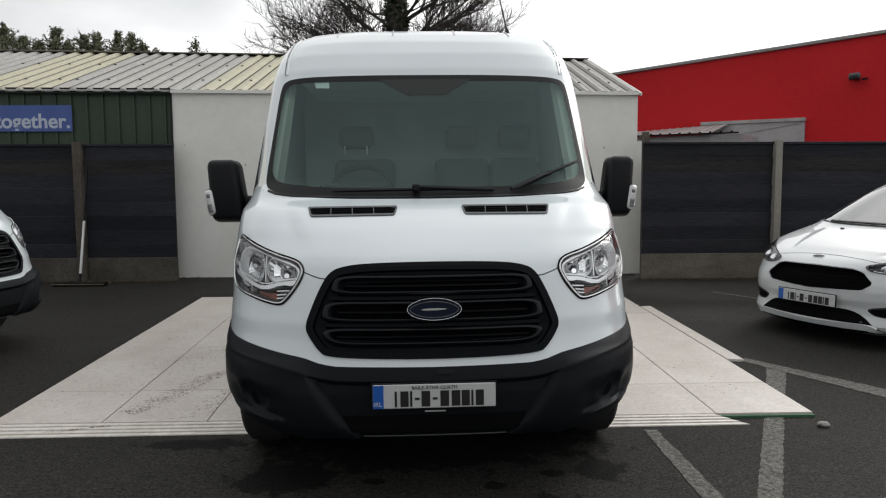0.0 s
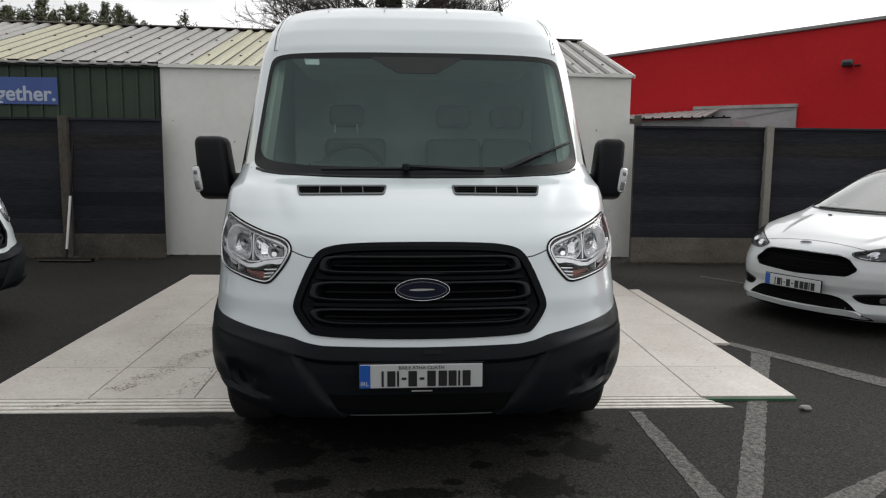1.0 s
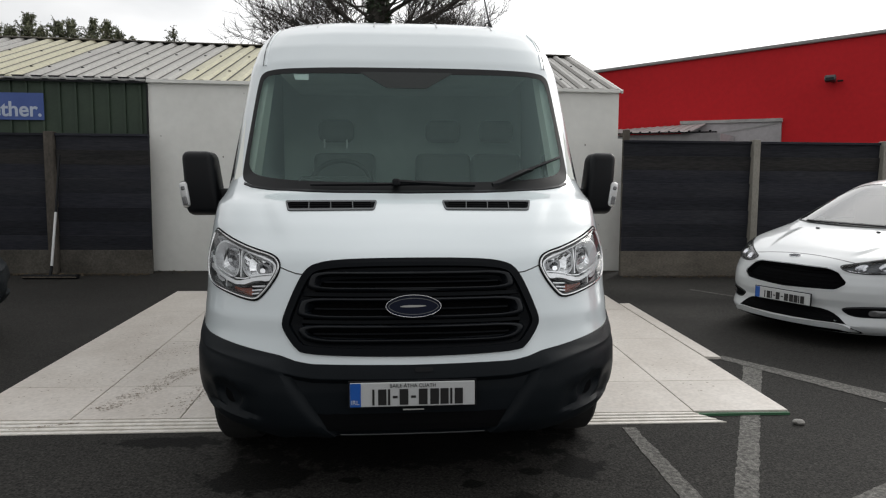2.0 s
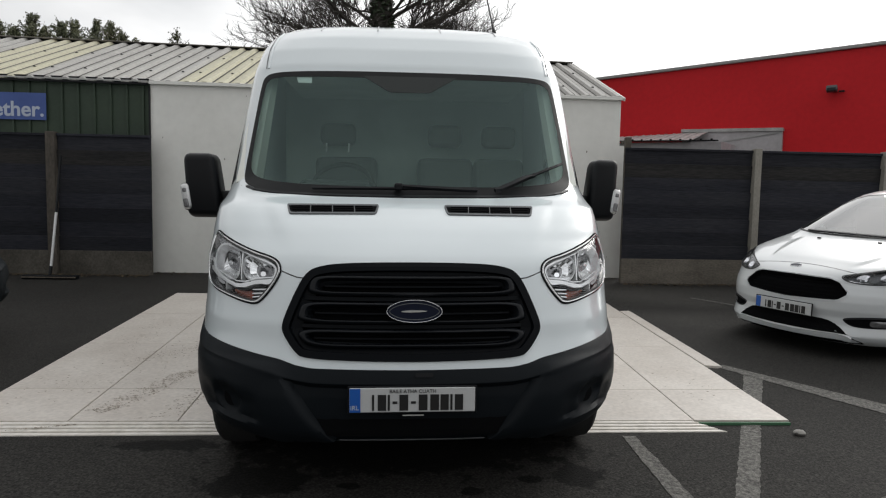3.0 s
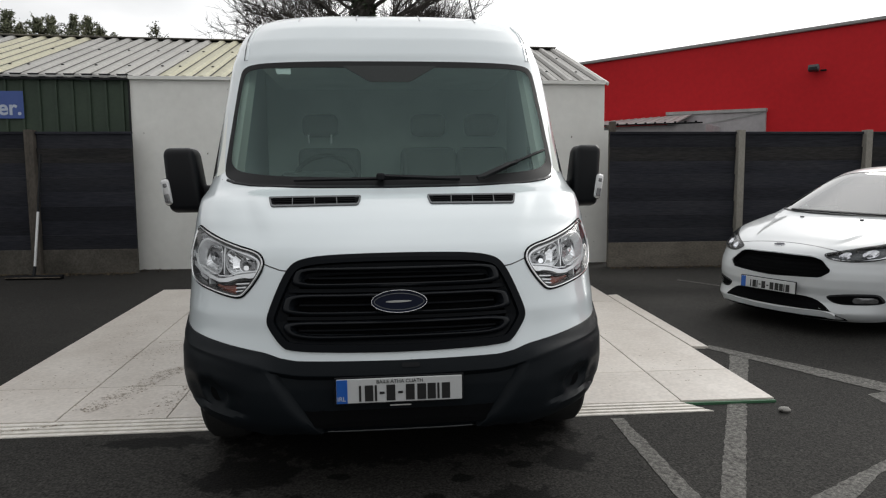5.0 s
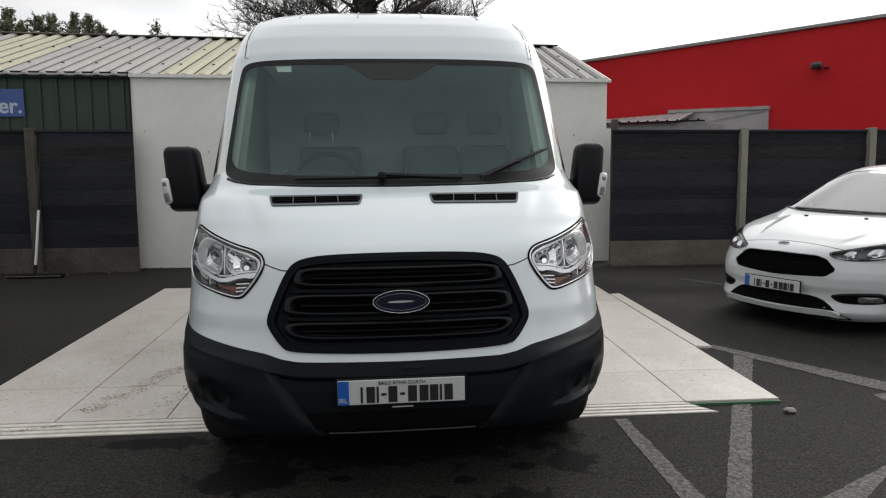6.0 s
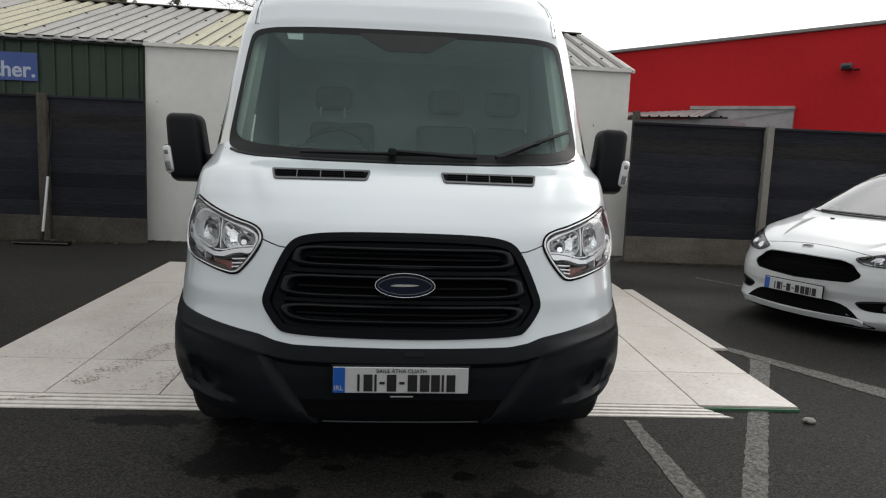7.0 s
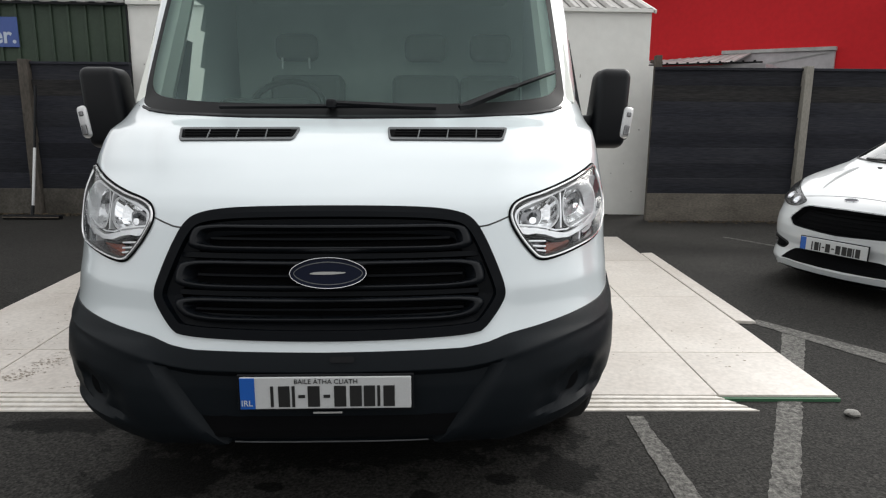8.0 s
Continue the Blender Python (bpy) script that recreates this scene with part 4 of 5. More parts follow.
# ---- the white van ----
VENT_LIGHT = material("grey_sealed_joint", (0.45, 0.46, 0.47), 0.5, grain=0.1)
VAN_GRILLE = rounded(both([(0.0, 1.066), (0.20, 1.064), (0.33, 1.058), (0.415, 1.045), (0.458, 1.018), (0.492, 0.961), (0.535, 0.860), (0.556, 0.795), (0.540, 0.755), (0.490, 0.692), (0.457, 0.672), (0.222, 0.665), (0.0, 0.662)]), 2)
VAN_SCREEN = rounded(both([(0.0, 2.092), (0.3, 2.092), (0.6, 2.090), (0.79, 2.088), (0.863, 2.07), (0.879, 2.0), (0.890, 1.75), (0.906, 1.50), (0.903, 1.43), (0.83, 1.39), (0.70, 1.368), (0.39, 1.357), (0.0, 1.353)]), 2)
VAN_CLEAR = rounded(both([(0.0, 2.050), (0.3, 2.052), (0.6, 2.055), (0.776, 2.058), (0.841, 2.038), (0.855, 1.98), (0.866, 1.75), (0.876, 1.55), (0.866, 1.480), (0.80, 1.437), (0.60, 1.413), (0.39, 1.404), (0.0, 1.399)]), 2)
VAN_LAMP = rounded([(0.948, 1.185), (0.89, 1.158), (0.831, 1.135), (0.712, 1.098), (0.614, 1.078), (0.575, 1.052), (0.570, 1.013), (0.598, 0.961), (0.640, 0.908), (0.674, 0.879), (0.737, 0.885), (0.816, 0.902), (0.916, 0.925), (0.962, 0.965), (0.974, 1.03), (0.966, 1.11)], 2)
BUMPER_TOP = ((0, 0.631), (0.42, 0.635), (0.486, 0.645), (0.549, 0.662), (0.655, 0.676), (0.80, 0.697), (0.92, 0.715), (0.98, 0.735), (1.03, 0.79))


def bumper_top(x):
    xs, zs = zip(*BUMPER_TOP)
    return float(np.interp(abs(x), xs, zs))


def rounded_bar(x, z, w, h, n=6):
    """A rounded rectangle outline in (x, z)."""
    r = min(w, h) * 0.45
    out = []
    for cx, cz, a0 in ((x + w / 2 - r, z + h / 2 - r, 0), (x - w / 2 + r, z + h / 2 - r, 90), (x - w / 2 + r, z - h / 2 + r, 180), (x + w / 2 - r, z - h / 2 + r, 270)):
        for i in range(n):
            a = radians(a0 + 90 * i / (n - 1))
            out.append((cx + r * math.cos(a), cz + r * math.sin(a)))
    return out


def build_van():
    van = empty("van")
    arch_y, arch_z, rear_y = 0.97, 0.38, 4.30
    hole_screen, hole_grille, hole_lamp = inset(VAN_SCREEN, 0.022), inset(VAN_GRILLE, 0.017), inset(VAN_LAMP, 0.010)

    def keep(x, y, z):
        if z < bumper_top(x) - 0.03 and y < 0.95:
            return False
        if y < 1.6 and abs(x) < 0.995 and (inside(hole_screen, x, z) or inside(hole_grille, x, z) or inside(hole_lamp, abs(x), z)):
            return False
        if abs(x) > 0.9 and (math.hypot(y - arch_y, z - arch_z) < 0.43 or math.hypot(y - rear_y, z - arch_z - 0.1) < 0.43):
            return False
        if abs(x) > 0.93 and 1.42 < y < 2.05 and 1.46 < z < 2.02 and y > 1.42 + (z - 1.46) * 0.6:
            return False
        return True

    zs = [0.33 + 0.016 * i for i in range(int((2.46 - 0.33) / 0.016))] + [2.468, 2.482, 2.495, 2.506, 2.516, 2.525, 2.532, 2.539, 2.545]
    part("body", body_shell(VAN, zs, 5.55, keep, holes=(hole_grille, hole_lamp, flip(hole_lamp))), PAINT, van, "glossy white painted steel body", smooth=True)

    # bumper with number-plate recess and lamp pockets
    bm = bmesh.new()
    cols, inner = 52, 20
    levels = [0, 0.03, 0.072, 0.098] + [0.098 + (0.79 - 0.098) * (i + 1) / 21 for i in range(21)] + [0.812, 0.828, 0.838, 0.845, 0.852, 0.865, 0.89, 0.92, 0.95, 0.98, 1.0]
    grid = []
    for j, v in enumerate(levels):
        row = []
        edge = 0.352 + (0.538 - 0.352) * min(max((v - 0.07) / 0.80, 0), 1)
        across = [edge * 0.955 * i / inner for i in range(inner + 1)] + [edge]
        t0 = math.asin((edge / 1.015) ** (2.75 / 2))
        across += [1.015 * math.sin(t0 + (math.pi / 2 - t0) * i / cols) ** (2 / 2.75) for i in range(1, cols + 1)]
        for i in range(-len(across) + 1, len(across)):
            x0 = across[abs(i)]
            s = x0 / 1.015
            zb, zt = 0.276 + 0.078 * smooth_step(0.3, 1.0, s), bumper_top(x0)
            z = zb + (zt - zb) * v
            c, w, d, n = VAN.at(z)
            x = w * s
            # a sloping top band that ends in an edge, and the darker face tucked in below it
            shelf = 0.35 + 0.65 * smooth_step(1.0, 0.72, s)
            off = 0.004 + (0.008 + 0.018 * smooth_step(0.40, 0.60, x0)) * shelf * min((1 - v) / 0.155, 1.0) ** 0.85
            off -= (0.010 - 0.005 * smooth_step(0.45, 0.62, x0)) * shelf * smooth_step(0.845, 0.80, v) + (0.012 - 0.008 * smooth_step(0.45, 0.62, x0)) * shelf * max(0.0, 0.82 - v)
            if abs(i) <= inner and 0.09 < v < 0.84:
                off -= (0.016 + 0.006 * (0.845 - v)) * smooth_step(0.842, 0.790, v)
            off -= 0.044 * max(0.0, 0.5 - v) ** 2 * 4
            # wing that stands out from the recess edge, and the scooped fog pocket
            off += 0.015 * smooth_step(-0.008, 0.014, x0 - edge) * smooth_step(0.26, 0.02, x0 - edge) * smooth_step(0.02, 0.2, v) * smooth_step(1.0, 0.8, v)
            low = 0.400 + 0.012 * smooth_step(0.66, 0.90, x0)
            scoop = smooth_step(0.0, 0.016, z - low) * smooth_step(0.62, 0.72, x0) * smooth_step(0.075, 0.0, z - low - 0.075)
            off -= 0.026 * scoop * smooth_step(0.99, 0.90, x0)
            off -= 0.020 * smooth_step(0.070, 0.046, math.hypot((x0 - 0.805) * 0.9, z - 0.487))
            if j == 0:
                off -= 0.02
            p = VAN.point(min(x, w * 0.9985), z, off)
            row.append(bm.verts.new((p.x if i >= 0 else -p.x, p.y, p.z)))
        grid.append(row)
    under = [bm.verts.new((v.co.x * 0.96, v.co.y + 0.30, v.co.z - 0.03)) for v in grid[0]]
    grid.insert(0, under)
    back = [bm.verts.new((v.co.x * 0.985, v.co.y + 0.05, v.co.z + 0.004)) for v in grid[-1]]
    grid.append(back)
    for p, q in zip(grid, grid[1:]):
        for i in range(len(p) - 1):
            mid = (p[i].co + p[i + 1].co + q[i].co + q[i + 1].co) / 4
            if math.hypot(mid.y - arch_y, mid.z - arch_z) > 0.41:
                bm.faces.new((p[i], p[i + 1], q[i + 1], q[i]))
    bmesh.ops.remove_doubles(bm, verts=bm.verts, dist=0.0003)
    bmesh.ops.delete(bm, geom=[v for v in bm.verts if not v.link_faces], context="VERTS")
    bmesh.ops.recalc_face_normals(bm, faces=bm.faces)
    # pale tube along the lower lip: the sky light on its edge, as colour
    lip = [v.co + Vector((0, -0.001, 0.002)) for v in grid[3][len(grid[3]) // 2 - inner:len(grid[3]) // 2 + inner + 1]]
    lip_edge = tube(lip, 0.0024, 6)
    bumper = part("bumper", bm, PLASTIC, van, "dark grey moulded plastic bumper", smooth=True)
    part("intake_lip", lip_edge, VENT_GREY, bumper, "lower edge in pale grey for the light it catches", smooth=True)
    part("lower_intake", skin(VAN, round_corners([(-0.41, 0.445), (0.41, 0.445), (0.362, 0.352), (-0.362, 0.352)], 0.012), -0.022, 5), DARK, bumper, "black air intake below the plate")
    for s in (-1, 1):
        p = VAN.point(s * 0.795, 0.487, -0.030)
        part("lamp_blank", moved(tube([(0, -0.004, 0), (0, 0.02, 0)], 0.040, 20), Matrix.Translation(p) @ Matrix.Rotation(radians(32 * s), 4, "Z")), DARK, bumper, "black blanked fog lamp pocket")
    part("tow_cover", skin(VAN, rounded_bar(0.045, 0.613, 0.075, 0.018), 0.016, 3), BLACK, bumper)
    number_plate(van, pose(-0.003, -0.012, 0.5205))
    name_plate = van.children[-1]
    lettering("BAILE \u00c1THA CLIATH", 0.021, pose(-0.002, -0.0175, 0.5505, 90), PLATE_BLACK, "county_name", name_plate, 0.0006, "CENTER")
    lettering("IRL", 0.026, pose(-0.239, -0.0195, 0.482, 90), PLATE_WHITE, "country_code", name_plate, 0.0006, "CENTER")
    part("dealer_bar", box((0.087, 0.002, 0.005), (0.0, -0.010, 0.455)), TRIM_GREY, name_plate)

    # grille
    grille = part("grille", frame_ring(VAN, VAN_GRILLE, 0.035, 0.008, 0.05), GRILLE, van, "satin black plastic radiator grille", smooth=False)
    part("backing", skin(VAN, inset(VAN_GRILLE, 0.01), -0.075, 6), DARK, grille)
    part("face", band(VAN, inset(VAN_GRILLE, 0.03), inset(VAN_GRILLE, 0.075), -0.012, -0.028, steps=2), GRILLE, grille, smooth=True)
    tiers = ((0.972, 0.084, 0.450, 0.0), (0.861, 0.090, 0.490, 0.0), (0.7575, 0.076, 0.492, -0.055))
    for zc, h, hw, taper in tiers:

        def outline(dw, dh):
            a, b = hw - dw, h / 2 - dh
            return rounded([(a - 0.02, zc + b), (0.2, zc + b), (-0.2, zc + b), (-a + 0.02, zc + b), (-a, zc + b * 0.1), (-a - taper, zc - b), (-0.2, zc - b), (0.2, zc - b), (a + taper, zc - b), (a, zc + b * 0.1)], 2)

        bm, steps = bmesh.new(), 6
        rings = []
        for k in range(steps + 1):
            t = k / steps
            lift = 0.004 + 0.016 * math.sin(math.pi * min(t * 1.0, 1.0)) ** 0.6 - 0.040 * smooth_step(0.75, 1.0, t)
            rings.append([bm.verts.new(VAN.point(x, z, lift - 0.012)) for x, z in outline(0.052 * t, 0.020 * t)])
        for p, q in zip(rings, rings[1:]):
            for k in range(len(p)):
                bm.faces.new((p[k], p[(k + 1) % len(p)], q[(k + 1) % len(p)], q[k]))
        bmesh.ops.recalc_face_normals(bm, faces=bm.faces)
        part("bar_loop", bm, GRILLE_BAR, grille, smooth=True)
        part("slat", strip(VAN, line((-hw + 0.07, zc), (hw - 0.07, zc), 16), 0.010, -0.035, 0.014), GRILLE, grille)
        part("mesh_back", skin(VAN, outline(0.03, 0.012), -0.05, 4), DARK, grille)
    for zc in (0.9195, 0.8065):
        part("crossbar", strip(VAN, line((-0.47, zc), (0.47, zc), 18), 0.022, -0.03, 0.018), GRILLE, grille)
    oval = [(0.004 + 0.117 * math.cos(2 * math.pi * i / 40), 0.866 + 0.0465 * math.sin(2 * math.pi * i / 40)) for i in range(40)]
    badge = part("badge", frame_ring(VAN, oval, 0.0055, 0.030, 0.045), CHROME, van, "blue oval badge with a chrome rim", smooth=True)
    part("enamel", skin(VAN, inset(oval, 0.0045), 0.024, 4), BLUE, badge)
    part("emblem", skin(VAN, rounded([(-0.058, 0.865), (-0.03, 0.871), (0.035, 0.871), (0.064, 0.868), (0.03, 0.863), (-0.03, 0.862)], 1), 0.0255, 2), TRIM_GREY, badge, "plain silver bar")
    part("inner_line", frame_ring(VAN, inset(oval, 0.013), 0.0016, 0.0252, 0.001), VENT_GREY, badge)

    # windscreen
    screen = part("windscreen", skin(VAN, VAN_CLEAR, 0.001, 12), SCREEN, van, "greenish tinted windscreen", smooth=True)
    screen.visible_shadow = False
    part("black_border", band(VAN, VAN_SCREEN, inset(VAN_CLEAR, 0.002), 0.003, 0.002, steps=2), FRIT, screen, "black glass border", smooth=True)
    part("mirror_patch", skin(VAN, round_corners([(-0.28, 2.062), (0.28, 2.062), (0.115, 1.955), (-0.115, 1.955)], 0.02), 0.0025, 3), SMOKED, screen, "black sensor patch behind the mirror")
    part("sticker", skin(VAN, [(-0.668, 2.058), (-0.575, 2.054), (-0.571, 2.013), (-0.652, 2.017)], -0.003, 2), PLATE_WHITE, screen, "small white paper disc in the corner of the screen")
    part("cowl", strip(VAN, [(x, float(np.interp(abs(x), (0.0, 0.39, 0.70, 0.84, 0.90), (1.352, 1.356, 1.367, 1.388, 1.412)))) for x in np.linspace(-0.872, 0.872, 37)], 0.012, 0.0, 0.006), BLACK, screen)
    wiper = part("wiper", strip(VAN, line((-0.50, 1.378), (0.34, 1.384), 14), 0.011, 0.018, 0.012), BLACK, van, "black windscreen wiper")
    part("wiper_arm", strip(VAN, line((0.34, 1.370), (-0.06, 1.390), 8), 0.015, 0.022, 0.016), BLACK, wiper)
    part("pivot", box((0.042, 0.045, 0.036), VAN.point(-0.065, 1.388, 0.028), 0.011), BLACK, wiper)
    wiper = part("wiper", strip(VAN, line((0.44, 1.378), (0.845, 1.542), 12), 0.014, 0.020, 0.014), BLACK, van, "black windscreen wiper")
    part("wiper_arm", strip(VAN, line((0.43, 1.365), (0.66, 1.462), 8), 0.024, 0.026, 0.018), BLACK, wiper)

    # bonnet vents
    for s in (-1, 1):
        outline = round_corners([(s * x, z) for x, z in ((0.156, 1.3115), (0.610, 1.3105), (0.582, 1.2605), (0.168, 1.2635))], 0.015)
        vent = part("bonnet_vent", frame_ring(VAN, outline, 0.011, 0.006, 0.02), VENT_GREY, van, "grey bonnet air vent")
        part("vent_back", skin(VAN, inset(outline, 0.005), 0.0015, 4), DARK, vent)
        for k in range(4):
            z = 1.274 + 0.009 * k
            part("slat", strip(VAN, line((s * (0.185 + 0.002 * k), z), (s * (0.565 + 0.006 * k), z), 8), 0.0035, 0.001, 0.004), DARK, vent)
        for x in (0.275, 0.380, 0.485):
            part("divider", strip(VAN, line((s * (x - 0.004), 1.269), (s * (x + 0.004), 1.3035), 3), 0.005, 0.001, 0.005), VENT_GREY, vent)

    # headlamps
    def shrink(poly, k, dx=0.0, dz=0.0):
        cx, cz = sum(p[0] for p in poly) / len(poly), sum(p[1] for p in poly) / len(poly)
        return [(cx + (x - cx) * k + dx, cz + (z - cz) * k + dz) for x, z in poly]

    for s in (-1, 1):
        out = [(s * x, z) for x, z in VAN_LAMP]
        lamp = part("headlamp", band(VAN, inset(out, -0.0045), inset(out, 0.005), 0.003, 0.0045, steps=2), DARK, van, "clear headlamp with chrome reflectors", smooth=True)
        bm = band(VAN, inset(out, 0.0020), inset(out, 0.004), 0.004, 0.009, steps=1)
        band(VAN, inset(out, 0.004), inset(out, 0.0085), 0.009, 0.008, bm, 2)
        band(VAN, inset(out, 0.0085), inset(out, 0.0095), 0.008, 0.002, bm, 1)
        part("bezel", bm, LAMP_RIM, lamp, "bright silver bezel", smooth=True)
        part("groove", band(VAN, inset(out, 0.0092), inset(out, 0.0160), 0.0035, 0.0030), SEAM, lamp)
        part("inner_wall", band(VAN, inset(out, 0.0158), inset(out, 0.024), 0.0030, -0.055, steps=2), LAMP_DARK, lamp, smooth=True)
        chamber = rounded([(s * x, z) for x, z in ((0.931, 1.10), (0.884, 1.136), (0.80, 1.116), (0.724, 1.090), (0.640, 1.068), (0.592, 1.045), (0.589, 1.005), (0.616, 0.960), (0.682, 0.966), (0.730, 0.958), (0.777, 0.946), (0.830, 0.954), (0.894, 0.982), (0.935, 1.02))], 2)
        part("chamber_ring", frame_ring(VAN, chamber, 0.012, -0.004, 0.04), LAMP_SILVER, lamp, "bright ring round the reflector chamber")
        part("housing", skin(VAN, inset(out, 0.024), -0.055, 6), LAMP_DARK, lamp)
        for cx, cz, rx, rz, tilt in ((0.868, 1.060, 0.092, 0.082, 0.30), (0.684, 1.026, 0.080, 0.058, 0.20)):
            ring = [(s * (cx + rx * math.copysign(abs(math.cos(a)) ** 0.72, math.cos(a))), cz + rz * math.copysign(abs(math.sin(a)) ** 0.72, math.sin(a)) + tilt * rx * math.cos(a)) for a in (2 * math.pi * i / 26 for i in range(26))]

            def grown(k, dz=0.0):
                return [(s * cx + (x - s * cx) * k, cz + (z - cz) * k + dz) for x, z in ring]

            bm = band(VAN, ring, grown(0.80), -0.010, -0.036, steps=1)
            band(VAN, grown(0.80), grown(0.55, 0.003), -0.036, -0.054, bm, 1)
            band(VAN, grown(0.55, 0.003), grown(0.24, 0.005), -0.054, -0.066, bm, 1)
            part("bowl", bm, REFLECTOR, lamp, smooth=False)
            part("rim", frame_ring(VAN, ring, 0.005, -0.008, 0.02), LAMP_SILVER, lamp)
            part("surround", band(VAN, grown(1.10), ring, -0.014, -0.010), SEAM, lamp)
            part("socket", skin(VAN, grown(0.26, 0.005), -0.062, 2), DARK, lamp)
            part("bulb", moved(tube([(0, 0.0, 0), (0, 0.03, 0)], [0.008, 0.010], 10), Matrix.Translation(VAN.point(s * cx, cz + 0.004, -0.034))), VENT_GREY, lamp)
            part("bulb_shade", skin(VAN, rounded_bar(s * (cx - 0.012), cz - 0.012, 0.026, 0.020), -0.030, 2), REFLECTOR, lamp)
        part("divider", strip(VAN, [(s * x, z) for x, z in ((0.588, 0.984), (0.62, 0.980), (0.66, 0.975), (0.70, 0.968), (0.745, 0.952), (0.79, 0.950), (0.84, 0.964), (0.90, 0.984), (0.955, 1.01))], 0.022, -0.028, 0.024), LAMP_SILVER, lamp, "bright wavy divider")
        part("divider_gap", strip(VAN, [(s * x, z) for x, z in ((0.60, 0.968), (0.66, 0.960), (0.70, 0.953), (0.745, 0.937), (0.79, 0.935), (0.84, 0.948), (0.90, 0.969), (0.95, 0.992))], 0.010, -0.030, 0.012), SEAM, lamp)
        part("divider_lip", strip(VAN, [(s * x, z) for x, z in ((0.592, 1.000), (0.62, 0.997), (0.66, 0.992), (0.70, 0.985), (0.745, 0.971), (0.79, 0.969), (0.84, 0.983), (0.90, 1.004), (0.95, 1.028))], 0.007, -0.026, 0.016), LAMP_SILVER, lamp)
        part("rib", strip(VAN, line((s * 0.765, 0.976), (s * 0.772, 1.112), 7), 0.008, -0.03, 0.022), LAMP_SILVER, lamp)
        part("indicator", skin(VAN, rounded([(s * x, z) for x, z in ((0.715, 0.938), (0.80, 0.938), (0.835, 0.928), (0.80, 0.905), (0.725, 0.895))], 1), -0.036, 3), AMBER, lamp, "amber indicator bulb")
        for z in (0.893, 0.908, 0.923, 0.940):
            part("rib", strip(VAN, line((s * (0.690 - (z - 0.893) * 0.9), z + 0.006), (s * 0.712, z), 4), 0.007, -0.036, 0.018), LAMP_SILVER, lamp)
        part("partition", strip(VAN, line((s * 0.850, 0.918), (s * 0.855, 0.962), 4), 0.008, -0.04, 0.026), LAMP_SILVER, lamp)
        part("side_step", skin(VAN, rounded([(s * x, z) for x, z in ((0.868, 0.968), (0.925, 0.99), (0.930, 0.957), (0.872, 0.940))], 1), -0.02, 3), LAMP_SILVER, lamp)
        part("floor_strip", strip(VAN, [(s * x, z) for x, z in ((0.69, 0.889), (0.75, 0.899), (0.82, 0.913), (0.90, 0.935))], 0.012, -0.03, 0.014), LAMP_SILVER, lamp)
        cover = part("lens", skin(VAN, inset(out, 0.014), 0.0050, 7), LENS, lamp, "clear plastic lens", smooth=True)
        cover.visible_shadow = False

    # panel gaps
    for s in (-1, 1):
        part("panel_gap", strip(VAN, [(s * x, z) for x, z in ((0.570, 1.024), (0.53, 1.010), (0.50, 1.001), (0.475, 0.998), (0.462, 0.998))], 0.006, -0.001, 0.002), SEAM, van)
        part("panel_gap", strip(VAN, [(s * x, z) for x, z in ((0.92, 1.47), (0.95, 1.478), (0.98, 1.484), (1.0, 1.487))], 0.004, -0.001, 0.0015), SEAM, van)
        part("panel_gap", strip(VAN, [(s * x, z) for x, z in ((0.905, 1.405), (0.95, 1.425), (0.985, 1.44))], 0.004, -0.001, 0.0015), SEAM, van)
        part("roof_seam", strip(VAN, [(s * x, z) for x, z in ((0.845, 2.12), (0.85, 2.20), (0.85, 2.28), (0.84, 2.36), (0.82, 2.42))], 0.012, 0.001, 0.006), PAINT, van, smooth=True)
        part("roof_groove", strip(VAN, [(s * x, z) for x, z in ((0.862, 2.12), (0.868, 2.20), (0.868, 2.28), (0.858, 2.36), (0.838, 2.42))], 0.006, 0.002, 0.002), VENT_GREY, van)
        for x in (0.20, 0.56):
            part("roof_rib", strip(VAN, [(s * x, z) for z in (2.41, 2.435, 2.455, 2.475, 2.50, 2.515, 2.528)], 0.007, 0.002, 0.003), VENT_LIGHT, van, smooth=True)

    # door mirrors
    for s, cx, w in ((-1, -1.200, 0.228), (1, 1.180, 0.198)):
        bm = box((w, 0.20, 0.375), (0, 0, 0), 0.045, segments=4)
        for v in bm.verts:
            k = (v.co.z + 0.19) / 0.375
            u = s * v.co.x / w + 0.5
            v.co.x += s * w * (0.24 * k * (1 - u) - 0.10 * (1 - k) ** 2 * u)
            v.co.y *= 1.0 - 0.25 * max(0, v.co.y) / 0.1
        mirror = part("door_mirror", moved(bm, Matrix.Translation((cx, 1.32, 1.411))), BLACK, van, "black plastic door mirror housing", smooth=True)
        part("mirror_arm", box((0.20, 0.12, 0.150), (s * 1.075, 1.34, 1.308), 0.03, segments=3), BLACK, mirror, smooth=True)
        lens_at = Matrix.Translation((cx + s * (w / 2 - 0.020), 1.262, 1.345)) @ Matrix.Rotation(radians(9 * s), 4, "Y")
        lens = part("indicator_lens", moved(box((0.052, 0.10, 0.150), bevel=0.019, segments=3), lens_at), ALUMINIUM, mirror, "clear indicator lens in the mirror housing", smooth=True)
        part("lens_edge", moved(box((0.060, 0.085, 0.160), bevel=0.020, segments=3), lens_at @ Matrix.Translation((0, 0.012, 0))), DARK, mirror, smooth=True)
        part("lamp_pip", moved(box((0.026, 0.02, 0.050), bevel=0.006), lens_at @ Matrix.Translation((s * 0.004, -0.046, -0.036))), LAMP_DARK, lens)
